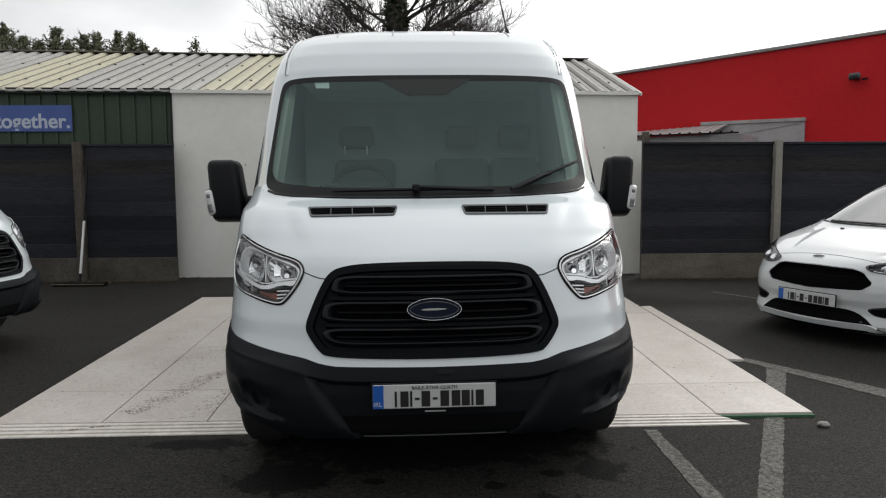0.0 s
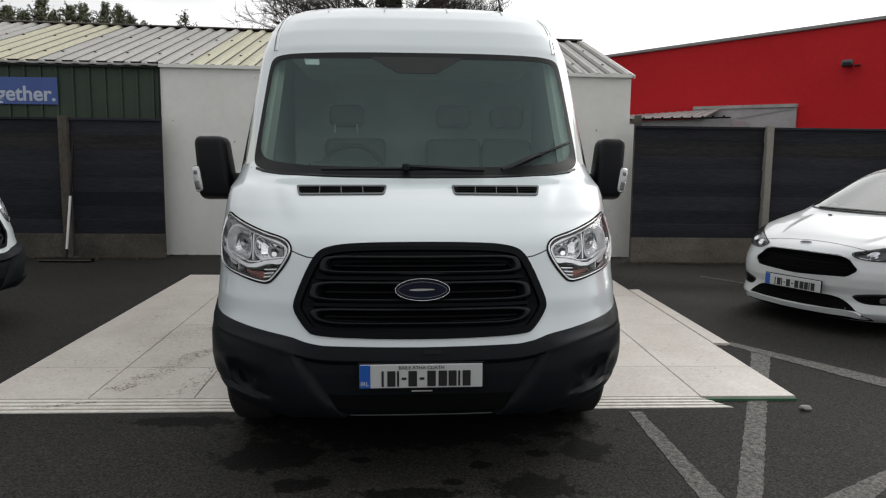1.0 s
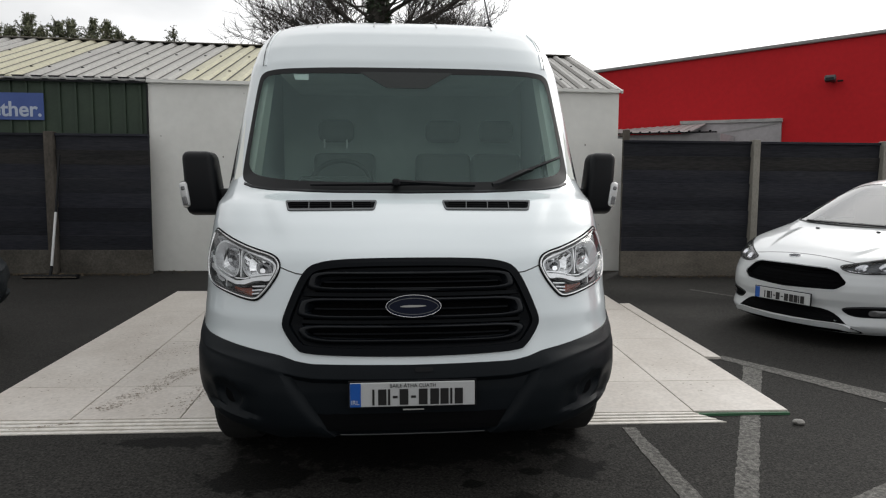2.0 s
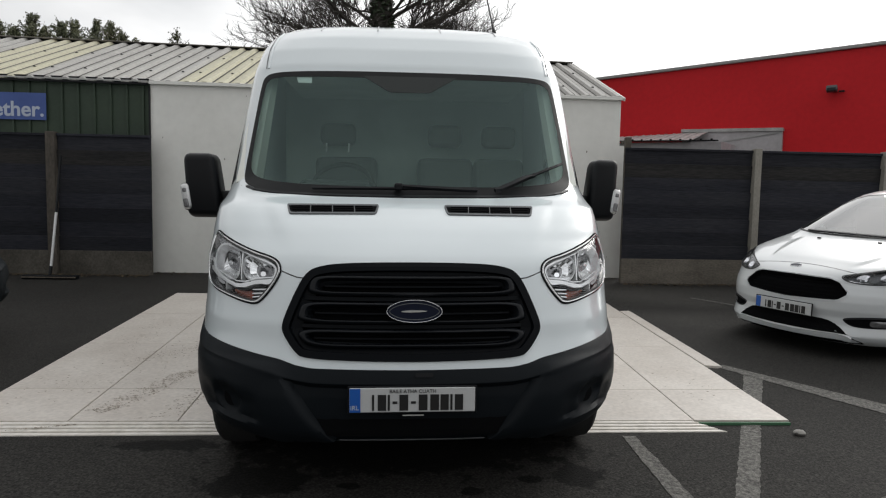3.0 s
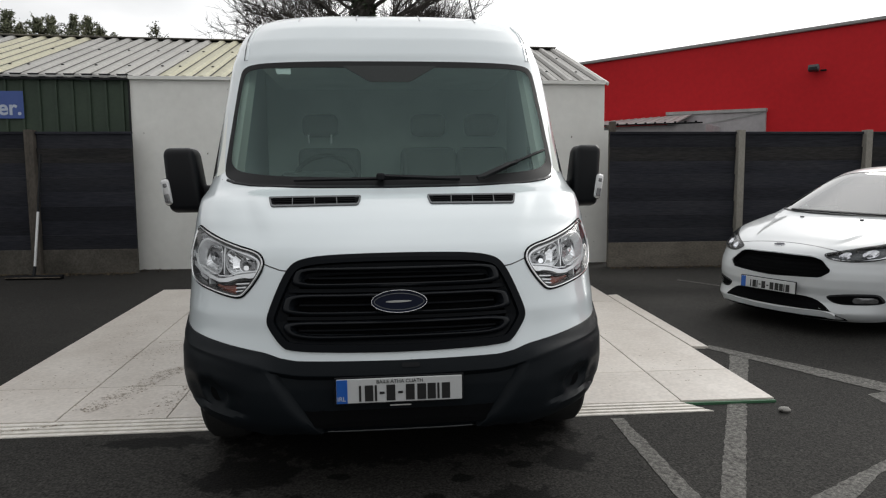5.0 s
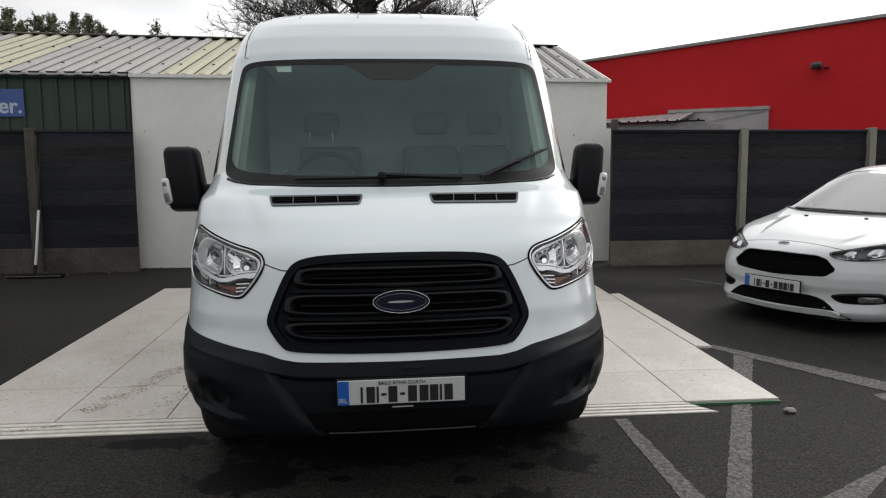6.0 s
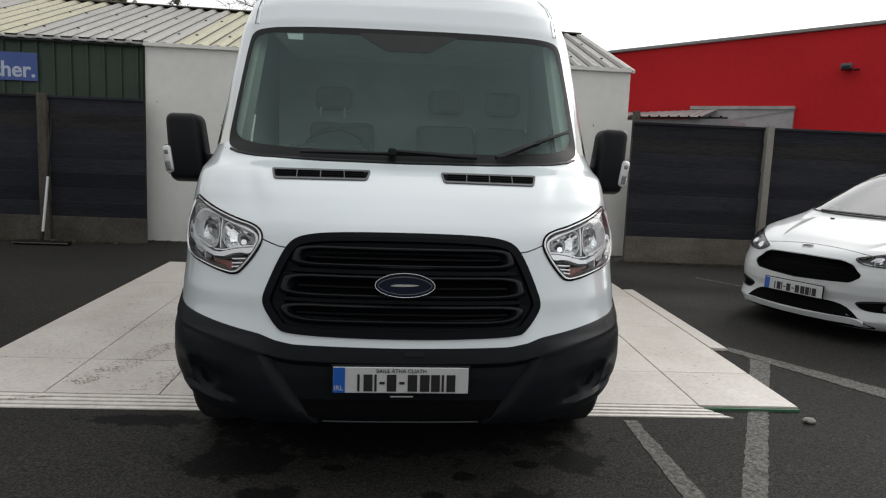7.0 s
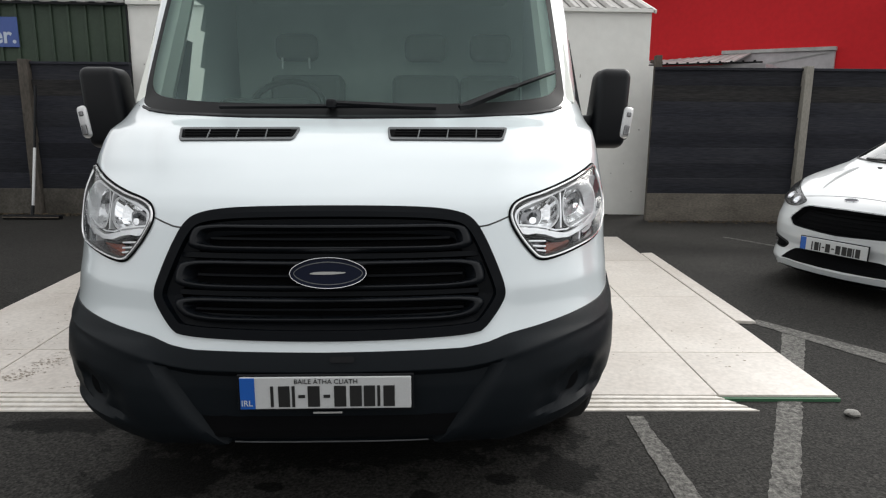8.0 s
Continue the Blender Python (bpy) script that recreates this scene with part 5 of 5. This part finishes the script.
        part("lamp_pip", moved(box((0.022, 0.02, 0.024), bevel=0.006), lens_at @ Matrix.Translation((s * 0.002, -0.046, 0.038))), LAMP_DARK, lens)
        bm = bmesh.new()
        pts = [(1.40, 1.45), (2.07, 1.45), (2.07, 2.03), (1.74, 2.03)]
        bm.faces.new([bm.verts.new((s * (VAN.at(z)[1] - 0.01), y, z)) for y, z in pts])
        pane = part("door_window", bm, DOOR_GLASS, van, "green-tinted door window")
        pane.visible_shadow = False
        bm = bmesh.new()
        rows = [[bm.verts.new((s * (VAN.at(z)[1] + o), y, z)) for y, z in ((1.10, 1.12), (1.22, 1.12), (1.50, 1.40), (1.62, 1.76), (1.48, 1.76), (1.28, 1.45), (1.16, 1.30))] for o in (0.016, -0.10)]
        bm.faces.new(rows[0])
        bm.faces.new(rows[1][::-1])
        for k in range(7):
            bm.faces.new((rows[0][k], rows[1][k], rows[1][(k + 1) % 7], rows[0][(k + 1) % 7]))
        bmesh.ops.recalc_face_normals(bm, faces=bm.faces)
        part("window_surround", bm, BLACK, pane, "black window surround and mirror base")
        part("door_edge", box((0.01, 0.012, 0.60), (s * 1.022, 1.115, 0.95), 0.002), SEAM, van)
    antenna = part("antenna", tube([(0.60, 1.93, 2.500), (0.60, 1.94, 2.535), (0.595, 1.96, 2.57), (0.548, 2.12, 2.92)], [0.024, 0.014, 0.006, 0.004], 8), BLACK, van, "thin black whip aerial on the roof")

    # cabin
    part("cab_floor", box((1.9, 1.9, 0.06), (0, 1.75, 0.62)), CABIN, van)
    part("bulkhead", box((1.92, 0.06, 1.75), (0, 2.62, 1.50), 0.01), CABIN, van, "grey steel bulkhead behind the seats")
    part("headlining", box((1.66, 1.2, 0.04), (0, 2.02, 2.16), 0.01), CABIN, van)
    part("dashboard", box((1.72, 0.62, 0.36), (0, 1.22, 1.20), 0.07, segments=3), DASH, van)
    part("instrument_hood", box((0.42, 0.30, 0.10), (-0.42, 1.22, 1.40), 0.04, segments=3), DASH, van)
    bm = bmesh.new()
    ring = [[bm.verts.new((math.cos(a) * (0.19 + 0.016 * math.cos(b)), math.sin(a) * (0.19 + 0.016 * math.cos(b)), 0.016 * math.sin(b))) for b in (2 * math.pi * j / 8 for j in range(8))] for a in (2 * math.pi * i / 28 for i in range(28))]
    for i in range(28):
        for j in range(8):
            bm.faces.new((ring[i][j], ring[(i + 1) % 28][j], ring[(i + 1) % 28][(j + 1) % 8], ring[i][(j + 1) % 8]))
    steering = part("steering_wheel", moved(bm, pose(-0.42, 1.55, 1.42, 52)), DASH, van, "black steering wheel", smooth=True)
    part("steering_hub", moved(box((0.30, 0.10, 0.05), bevel=0.02), pose(-0.42, 1.56, 1.41, 52)), DASH, steering)
    for x, w in ((-0.46, 0.50), (0.30, 0.46), (0.72, 0.42)):
        seat = part("seat", box((w, 0.50, 0.18), (x, 2.10, 1.02), 0.05, segments=3), SEAT, van, "dark cloth cab seat")
        part("backrest", box((w * 0.94, 0.15, 0.62), (x, 2.36, 1.36), 0.05, Matrix.Rotation(radians(-10), 4, "X"), segments=3), SEAT, seat)
        part("headrest", box((0.27, 0.12, 0.175), (x - (0.065 if x < 0 else 0), 2.40, 1.84), 0.055, segments=5), SEAT, seat)
        if x < 0:
            for dx in (-0.065, 0.105):
                part("headrest_rod", tube([(x - 0.085 + dx, 2.33, 1.70), (x - 0.085 + dx, 2.34, 1.768)], 0.008, 6), LAMP_SILVER, seat, "bright headrest rod")
    for s in (-1, 1):
        part("pillar_trim", tube([(s * 0.90, 1.06, 1.40), (s * 0.885, 1.28, 1.75), (s * 0.865, 1.48, 2.08)], [0.075, 0.07, 0.06], 8), CABIN_LIGHT, van, "pale inner pillar trim")
    part("underside", box((1.8, 4.7, 0.12), (0, 2.95, 0.45), 0.02), DARK, van)
    part("engine_block", box((1.1, 0.6, 0.5), (0, 0.95, 0.74), 0.05), DARK, van)
    for x in (-0.892, 0.892):
        wheel(van, x, 0.965, ground_z(0.965) + 0.352, 0.352, 0.225)
        wheel(van, x, rear_y, ground_z(rear_y) + 0.352, 0.352, 0.225)
        part("arch_liner", moved(tube([(-0.14, 0, 0), (0.14, 0, 0)], 0.425, 28), Matrix.Translation((x * 0.66, 0.985, 0.43))), DARK, van)
    return van


van = build_van()
tagged(van, "white medium-roof panel van parked on a white display floor", "van", group="parked vehicles")
second = copy_thing(van, pose(-3.537, 2.45, 0.062, 0, 0, 83.5))
for child in [o for o in second.children_recursive if o.name.startswith(("number_plate", "plate_frame", "blue_band", "bar.", "county_name", "country_code", "dealer_bar"))]:
    bpy.data.objects.remove(child)
van.matrix_world = Matrix.Translation((0, 0.5, 0.9)) @ Matrix.Rotation(radians(1.0), 4, "Z") @ Matrix.Rotation(radians(-0.4), 4, "Y") @ Matrix.Translation((-0.006, -0.5, -0.9))
second["label"] = "white panel van with black grille parked at an angle on asphalt"


# ---- the white hatchback ----
def car_crease(x, z):
    """The raised middle of the bonnet between its two pressed lines."""
    ridge = 0.36 + (z - 0.78) * 0.9
    return -0.050 * smooth_step(0.77, 0.83, z) * smooth_step(0.97, 0.935, z) * smooth_step(ridge + 0.055, ridge - 0.005, x)


CAR = Loft(
    front=((0.13, 0.12), (0.17, 0.05), (0.22, 0.02), (0.30, 0.045), (0.36, 0.04), (0.42, 0.015), (0.50, 0.01), (0.56, 0.02), (0.62, 0.05), (0.68, 0.09), (0.715, 0.14), (0.745, 0.205), (0.775, 0.30), (0.81, 0.44), (0.858, 0.63), (0.905, 0.84), (0.938, 1.00), (0.962, 1.07), (1.36, 2.02), (1.405, 2.14), (1.44, 2.28), (1.47, 2.48), (1.482, 2.70), (1.49, 3.05)),
    width=((0.13, 0.745), (0.20, 0.795), (0.35, 0.846), (0.55, 0.882), (0.70, 0.90), (0.80, 0.905), (0.88, 0.90), (0.94, 0.885), (0.98, 0.835), (1.12, 0.785), (1.32, 0.695), (1.40, 0.645), (1.45, 0.58), (1.49, 0.42)),
    depth=((0.13, 0.6), (0.3, 0.70), (0.6, 0.80), (0.75, 0.80), (0.85, 0.70), (0.96, 0.50), (1.36, 0.40), (1.49, 0.4)),
    power=((0.13, 2.5), (0.4, 2.12), (0.65, 1.98), (0.75, 2.35), (0.85, 3.5), (0.96, 2.8), (1.36, 2.8), (1.49, 2.6)),
    crease=car_crease,
)
CAR_GRILLE = round_corners(both([(0.0, 0.690), (0.31, 0.684), (0.382, 0.660), (0.470, 0.572), (0.405, 0.514), (0.0, 0.496)]), 0.020)
CAR_LAMP = rounded([(0.365, 0.712), (0.42, 0.670), (0.52, 0.652), (0.632, 0.655), (0.735, 0.680), (0.81, 0.715), (0.862, 0.785), (0.850, 0.845), (0.78, 0.835), (0.676, 0.800), (0.56, 0.768), (0.45, 0.736)], 2)
CAR_FOG = rounded([(0.435, 0.362), (0.475, 0.315), (0.53, 0.294), (0.63, 0.294), (0.73, 0.300), (0.775, 0.318), (0.765, 0.355), (0.745, 0.395), (0.66, 0.395), (0.55, 0.385)], 2)
CAR_SCREEN = rounded(both([(0.0, 1.425), (0.2, 1.422), (0.40, 1.412), (0.525, 1.392), (0.63, 1.32), (0.725, 1.14), (0.77, 1.035), (0.74, 1.010), (0.45, 0.994), (0.2, 0.988), (0.0, 0.986)]), 2)
CAR_INTAKE = rounded(both([(0.0, 0.345), (0.2, 0.345), (0.335, 0.340), (0.42, 0.300), (0.52, 0.205), (0.60, 0.168), (0.56, 0.152), (0.3, 0.146), (0.0, 0.144)]), 1)


def build_car():
    car = empty("hatchback")
    holes, lamp_hole = [inset(CAR_GRILLE, 0.0), inset(CAR_SCREEN, 0.012)], inset(CAR_LAMP, 0.008)

    def keep(x, y, z):
        if y < 2.2 and abs(x) < 0.86:
            if any(inside(h, x, z) for h in holes) or inside(lamp_hole, abs(x), z):
                return False
        if abs(x) > 0.78 and y > 0.66 and (math.hypot(y - 0.93, z - 0.32) < 0.345 or math.hypot(y - 3.53, z - 0.32) < 0.345):
            return False
        if 1.0 < z < 1.36 and y > 1.80 + (z - 1.0) * 2.15 and y < 3.7 and abs(x) > 0.5:
            return False
        return True

    zs = [0.14 + 0.013 * i for i in range(99)] + [1.43, 1.442, 1.453, 1.463, 1.472, 1.478, 1.484, 1.49]
    part("body", body_shell(CAR, zs, 4.36, keep, cols=56, side_step=0.06, holes=(holes[0], lamp_hole, flip(lamp_hole))), CAR_PAINT, car, "glossy white painted body", smooth=True)
    part("grille_lip", band(CAR, inset(CAR_GRILLE, -0.022), inset(CAR_GRILLE, -0.003), 0.001, 0.004, steps=2), CAR_PAINT, car, smooth=True)
    grille = part("grille", band(CAR, inset(CAR_GRILLE, -0.004), inset(CAR_GRILLE, 0.010), 0.003, -0.045, steps=2), DARK, car, "black honeycomb grille")
    part("backing", skin(CAR, inset(CAR_GRILLE, 0.004), -0.045, 5), DARK, grille)
    for i in range(5):
        z = 0.525 + 0.032 * i
        hw = 0.44 - abs(z - 0.575) * 1.1
        part("slat", strip(CAR, line((-hw, z), (hw, z), 14), 0.005, -0.040, 0.006), DARK, grille)
    part("intake", skin(CAR, CAR_INTAKE, 0.004, 4), DARK, car, "black lower air intake")
    part("lip_bar", strip(CAR, [(-0.52, 0.196), (-0.49, 0.206), (-0.42, 0.210), (-0.3, 0.208), (-0.1, 0.206), (0.1, 0.206), (0.3, 0.208), (0.42, 0.210), (0.49, 0.206), (0.52, 0.196)], 0.042, 0.008, 0.020), CAR_PAINT, car, "white lower lip bar", smooth=True)
    plate_at = CAR.point(-0.006, 0.405)
    number_plate(car, pose(-0.006, plate_at.y - 0.02, 0.405))
    emblem = [(0.055 * math.cos(2 * math.pi * i / 24) - 0.050, 0.752 + 0.012 * math.sin(2 * math.pi * i / 24)) for i in range(24)]
    badge = part("badge", frame_ring(CAR, emblem, 0.003, 0.006, 0.01), CHROME, car, "small blue oval badge with a chrome rim")
    part("enamel", skin(CAR, inset(emblem, 0.003), 0.004, 3), BLUE, badge)
    part("panel_gap", strip(CAR, [(x, 0.772 - 0.16 * x * x) for x in (-0.47, -0.4, -0.3, -0.2, -0.1, 0, 0.1, 0.2, 0.3, 0.4, 0.47)], 0.005, -0.001, 0.002), VENT_GREY, car)
    for s in (-1, 1):
        out = [(s * x, z) for x, z in CAR_LAMP]
        lamp = part("headlamp", band(CAR, out, inset(out, 0.010), 0.002, 0.002), SEAM, car, "clear headlamp with dark surround")
        part("housing", skin(CAR, inset(out, 0.006), -0.035, 4), VENT_GREY, lamp)
        for cx, cz, r in ((0.52, 0.708, 0.030), (0.66, 0.728, 0.034)):
            ring = [(s * (cx + 1.3 * r * math.cos(a)), cz + r * math.sin(a)) for a in (2 * math.pi * i / 18 for i in range(18))]
            part("bowl", band(CAR, ring, [(s * cx + (x - s * cx) * 0.3, cz + (z - cz) * 0.3) for x, z in ring], -0.008, -0.033, steps=2), CHROME, lamp)
        part("bezel", strip(CAR, [(s * x, z) for x, z in ((0.42, 0.684), (0.52, 0.666), (0.632, 0.668), (0.72, 0.69), (0.80, 0.735))], 0.012, -0.02, 0.008), REFLECTOR, lamp)
        cover = part("lens", skin(CAR, inset(out, 0.006), 0.003, 5), LENS, lamp)
        cover.visible_shadow = False
        fog = [(s * x, z) for x, z in CAR_FOG]
        pocket = part("fog_pocket", band(CAR, fog, inset(fog, 0.014), 0.001, 0.008, steps=2), BLACK, car, "black fog lamp recess")
        part("backing", skin(CAR, inset(fog, 0.012), 0.004, 4), DARK, pocket)
        part("fog_lamp", skin(CAR, rounded_bar(s * 0.675, 0.335, 0.13, 0.05), 0.007, 3), LAMP_DARK, pocket, "clear fog lamp")
        part("washer_jet", box((0.035, 0.02, 0.012), CAR.point(s * 0.285 - 0.045, 0.956, 0.006), 0.004), BLACK, car)
        bm = box((0.18, 0.13, 0.11), (s * 0.875, 1.94, 0.985), 0.045, segments=3)
        mirror = part("door_mirror", bm, CAR_PAINT, car, "white door mirror", smooth=True)
        part("mirror_arm", box((0.14, 0.05, 0.03), (s * 0.81, 1.95, 0.95), 0.01), BLACK, mirror)
        bm = bmesh.new()
        pts = [(1.78, 1.0), (3.7, 1.02), (3.25, 1.36), (2.55, 1.36)]
        bm.faces.new([bm.verts.new((s * (CAR.at(z)[1] - 0.006), y, z)) for y, z in pts])
        pane = part("side_window", bm, SIDE_GLASS, car, "dark side window")
        pane.visible_shadow = False
        part("pillar_trim", tube([(s * (CAR.at(z)[1] + 0.002), 1.81 + (z - 1.0) * 2.15, z) for z in (1.0, 1.09, 1.18, 1.27, 1.36)], 0.008, 6), BLACK, car)
    screen = part("windscreen", skin(CAR, inset(CAR_SCREEN, 0.01), 0.001, 10), CAR_GLASS, car, "windscreen reflecting the pale sky", smooth=True)
    screen.visible_shadow = False
    part("black_border", band(CAR, CAR_SCREEN, inset(CAR_SCREEN, 0.013), 0.002, 0.002), BLACK, screen)
    part("wiper", strip(CAR, line((-0.56, 1.010), (0.50, 0.996), 12), 0.012, 0.010, 0.012), BLACK, car)
    part("dashboard", box((1.25, 0.6, 0.18), (0, 1.65, 0.88), 0.05, segments=3), DASH, car)
    part("cab_floor", box((1.5, 3.0, 0.06), (0, 2.6, 0.35)), DARK, car)
    part("rear_seat", box((1.2, 0.2, 0.7), (0, 3.0, 0.95), 0.06, segments=3), SEAT, car)
    for x in (-0.36, 0.36):
        part("seat", box((0.48, 0.16, 0.75), (x, 2.25, 0.90), 0.06, segments=3), SEAT, car)
        part("headrest", box((0.26, 0.1, 0.17), (x, 2.3, 1.32), 0.04, segments=3), SEAT, car)
    part("underside", box((1.2, 3.3, 0.08), (0, 2.4, 0.22)), DARK, car)
    part("engine_block", box((1.2, 0.7, 0.4), (0, 0.62, 0.45), 0.03), DARK, car)
    for x in (-0.755, 0.755):
        wheel(car, x, 0.93, 0.315, 0.315, 0.20)
        wheel(car, x, 3.53, 0.315, 0.315, 0.20)
    return car


CAR_GLASS = glass("reflective_windscreen", (0.30, 0.35, 0.34), 0.14, 0.02)
hatch = build_car()
hatch.matrix_world = Matrix.Translation((3.385, 2.85, ground_z(2.85))) @ Matrix.Rotation(math.atan(SLOPE), 4, "X") @ Matrix.Rotation(radians(-64.3), 4, "Z") @ Matrix.Translation((-0.040, 0, 0))
tagged(hatch, "white five-door hatchback with black grille parked on the asphalt", "car", group="parked vehicles")


# ---- trees behind the shed ----


def limbs(bm, start, way, length, radius, depth, rnd, droop=0.0, spread=0.6, sides=5):
    """A limb with side shoots, tapering, and twigs at its end."""
    pts, radii = [start], [radius]
    d = way.normalized()
    steps = 5 if depth > 1 else 4
    for i in range(steps):
        d = (d + Vector((rnd.gauss(0, 0.19), rnd.gauss(0, 0.19), rnd.gauss(0, 0.13) - droop * 0.12 + (0.03 if depth > 2 else 0.055)))).normalized()
        pts.append(pts[-1] + d * length / steps)
        radii.append(radius * (1 - 0.72 * (i + 1) / steps))
    tube(pts, radii, sides if depth > 1 else 3, bm, caps=False)
    if depth == 0:
        return
    n = 8 if depth >= 3 else 8 if depth == 2 else 7
    for k in range(n):
        t = 0.25 + 0.75 * (k + rnd.random() * 0.7) / n
        i = min(int(t * steps), steps - 1)
        at = pts[i].lerp(pts[i + 1], t * steps - i)
        side = Vector((rnd.gauss(0, 1), rnd.gauss(0, 1), rnd.gauss(0.25, 0.6))).normalized()
        limbs(bm, at, (pts[i + 1] - pts[i]).normalized() + side * spread * rnd.uniform(0.7, 1.3), length * rnd.uniform(0.36, 0.56), max(radii[i] * 0.5, 0.0062), depth - 1, rnd, droop, spread, sides)


def leaves(bm, points, size, rnd, flat=0.4):
    for p in points:
        a = Vector((rnd.gauss(0, 1), rnd.gauss(0, 1), rnd.gauss(0, flat))).normalized()
        b = a.cross(Vector((rnd.gauss(0, 1), rnd.gauss(0, 1), rnd.gauss(0, 1)))).normalized()
        s = size * rnd.uniform(0.6, 1.4)
        q = [p - a * s, p + b * s * 0.45, p + a * s, p - b * s * 0.45]
        bm.faces.new([bm.verts.new(v) for v in q])


rnd = random.Random(21)
base = Vector((-0.85, 15.2, ground_z(15)))
bare = empty("bare_tree")
tagged(bare, "tall leafless tree with an ivy-covered trunk behind the shed", "tree")
bm = bmesh.new()
tube([base, base + Vector((0.05, 0, 2.5)), base + Vector((0.02, 0, 5.0)), base + Vector((0.05, 0, 7.5)), base + Vector((0.15, 0, 10.5))], [0.42, 0.36, 0.32, 0.26, 0.12], 12, bm)
for k in range(16):
    a = 2 * math.pi * k / 16 * 5 + rnd.uniform(-0.3, 0.3)
    z = rnd.uniform(3.6, 9.2)
    way = Vector((math.cos(a), 0.8 * math.sin(a), rnd.uniform(0.25, 0.95)))
    limbs(bm, base + Vector((0, 0, z)), way, rnd.uniform(2.0, 3.3) * (1.0 if z < 7 else 0.8), rnd.uniform(0.030, 0.055), 3, rnd, 0.1, 0.75)
for a, z, l in ((178, 4.3, 3.0), (165, 4.9, 3.1), (200, 4.6, 2.9), (10, 4.9, 2.7), (-15, 5.2, 2.7), (30, 5.6, 2.6), (150, 5.3, 2.9), (190, 5.6, 3.0), (5, 5.9, 3.0)):
    limbs(bm, base + Vector((0, 0, z)), Vector((math.cos(radians(a)), math.sin(radians(a)) * 0.6, 0.36)), l, 0.07, 3, rnd, 0.1, 0.75)
for k in range(15):
    a = radians(rnd.choice((180, 0)) + rnd.uniform(-38, 38))
    limbs(bm, base + Vector((0, 0, rnd.uniform(3.2, 5.4))), Vector((math.cos(a), 0.6 * math.sin(a), rnd.uniform(0.15, 0.75))), rnd.uniform(2.3, 3.1), rnd.uniform(0.045, 0.07), 3, rnd, 0.0, 0.7)
part("trunk", bm, BARK, bare, smooth=True)
bm = bmesh.new()
pts = []
for _ in range(5200):
    z = rnd.uniform(1.0, 10.2)
    a = rnd.uniform(0, 2 * math.pi)
    r = (0.50 - 0.020 * z) * math.sqrt(rnd.uniform(0.35, 1)) * (1 + 0.25 * noise.noise(Vector((a, z, 0))))
    pts.append(base + Vector((r * math.cos(a), r * math.sin(a), z)))
leaves(bm, pts, 0.075, rnd)
part("ivy", bm, IVY, bare, "dark green ivy on the trunk")


def evergreen(x, y, top, width, seed, full=130):
    """An evergreen: trunk, rising boughs, and many small sprays with gaps between."""
    rnd = random.Random(seed)
    tree = empty("evergreen_tree")
    tagged(tree, "dark evergreen tree with a ragged top behind the shed", "tree", group="evergreens behind the shed")
    b = Vector((x, y, ground_z(9.0)))
    bm = bmesh.new()
    tube([b, b + Vector((0.1, 0, top * 0.5)), b + Vector((0, 0, top * 0.97))], [0.16, 0.10, 0.02], 7, bm)
    pts = []
    for k in range(66):
        t = (k + 0.5) / 66
        drop = 1.9 * (1 - t) ** 1.3
        reach = (0.05 + 1.45 * width * drop) * rnd.choice((0.35, 0.6, 0.9, 1.2, 1.55))
        a = rnd.uniform(0, 2 * math.pi)
        start = b + Vector((0, 0, top - drop - 0.12))
        end = start + Vector((math.cos(a) * reach, math.sin(a) * reach, 0.10 + 0.22 * rnd.random() + 0.15 * reach))
        tube([start, start.lerp(end, 0.5) + Vector((0, 0, -0.04)), end], [0.016, 0.012, 0.004], 4, bm, caps=False)
        for _ in range(full):
            u = rnd.uniform(0.1, 1.0)
            w = 0.030 + 0.045 * (1 - u)
            q = start.lerp(end, u) + Vector((0, 0, -0.16 * u * (1 - u)))
            pts.append(q + Vector((rnd.gauss(0, w), rnd.gauss(0, w), rnd.gauss(0, w))))
    part("trunk", bm, BARK, tree)
    bm = bmesh.new()
    leaves(bm, pts, 0.040, rnd, 1.3)
    part("crown", bm, CONIFER, tree)
    return tree


for i, (x, top, width, full) in enumerate(((-15.38, 7.82, 0.75, 60), (-14.95, 7.97, 0.75, 60), (-14.51, 7.70, 0.90, 55), (-13.54, 7.34, 0.90, 45), (-13.18, 7.86, 0.68, 60), (-12.97, 7.54, 0.80, 45), (-11.92, 7.53, 0.85, 60), (-11.69, 7.67, 0.80, 60), (-11.19, 7.88, 0.40, 36), (-10.31, 7.58, 0.50, 50), (-10.09, 7.36, 0.50, 40), (-9.83, 7.28, 0.42, 30), (-8.09, 7.42, 0.45, 10))):
    evergreen(x, 20.0 + 0.4 * (i % 3), top - 0.62, width, 40 + i, full)
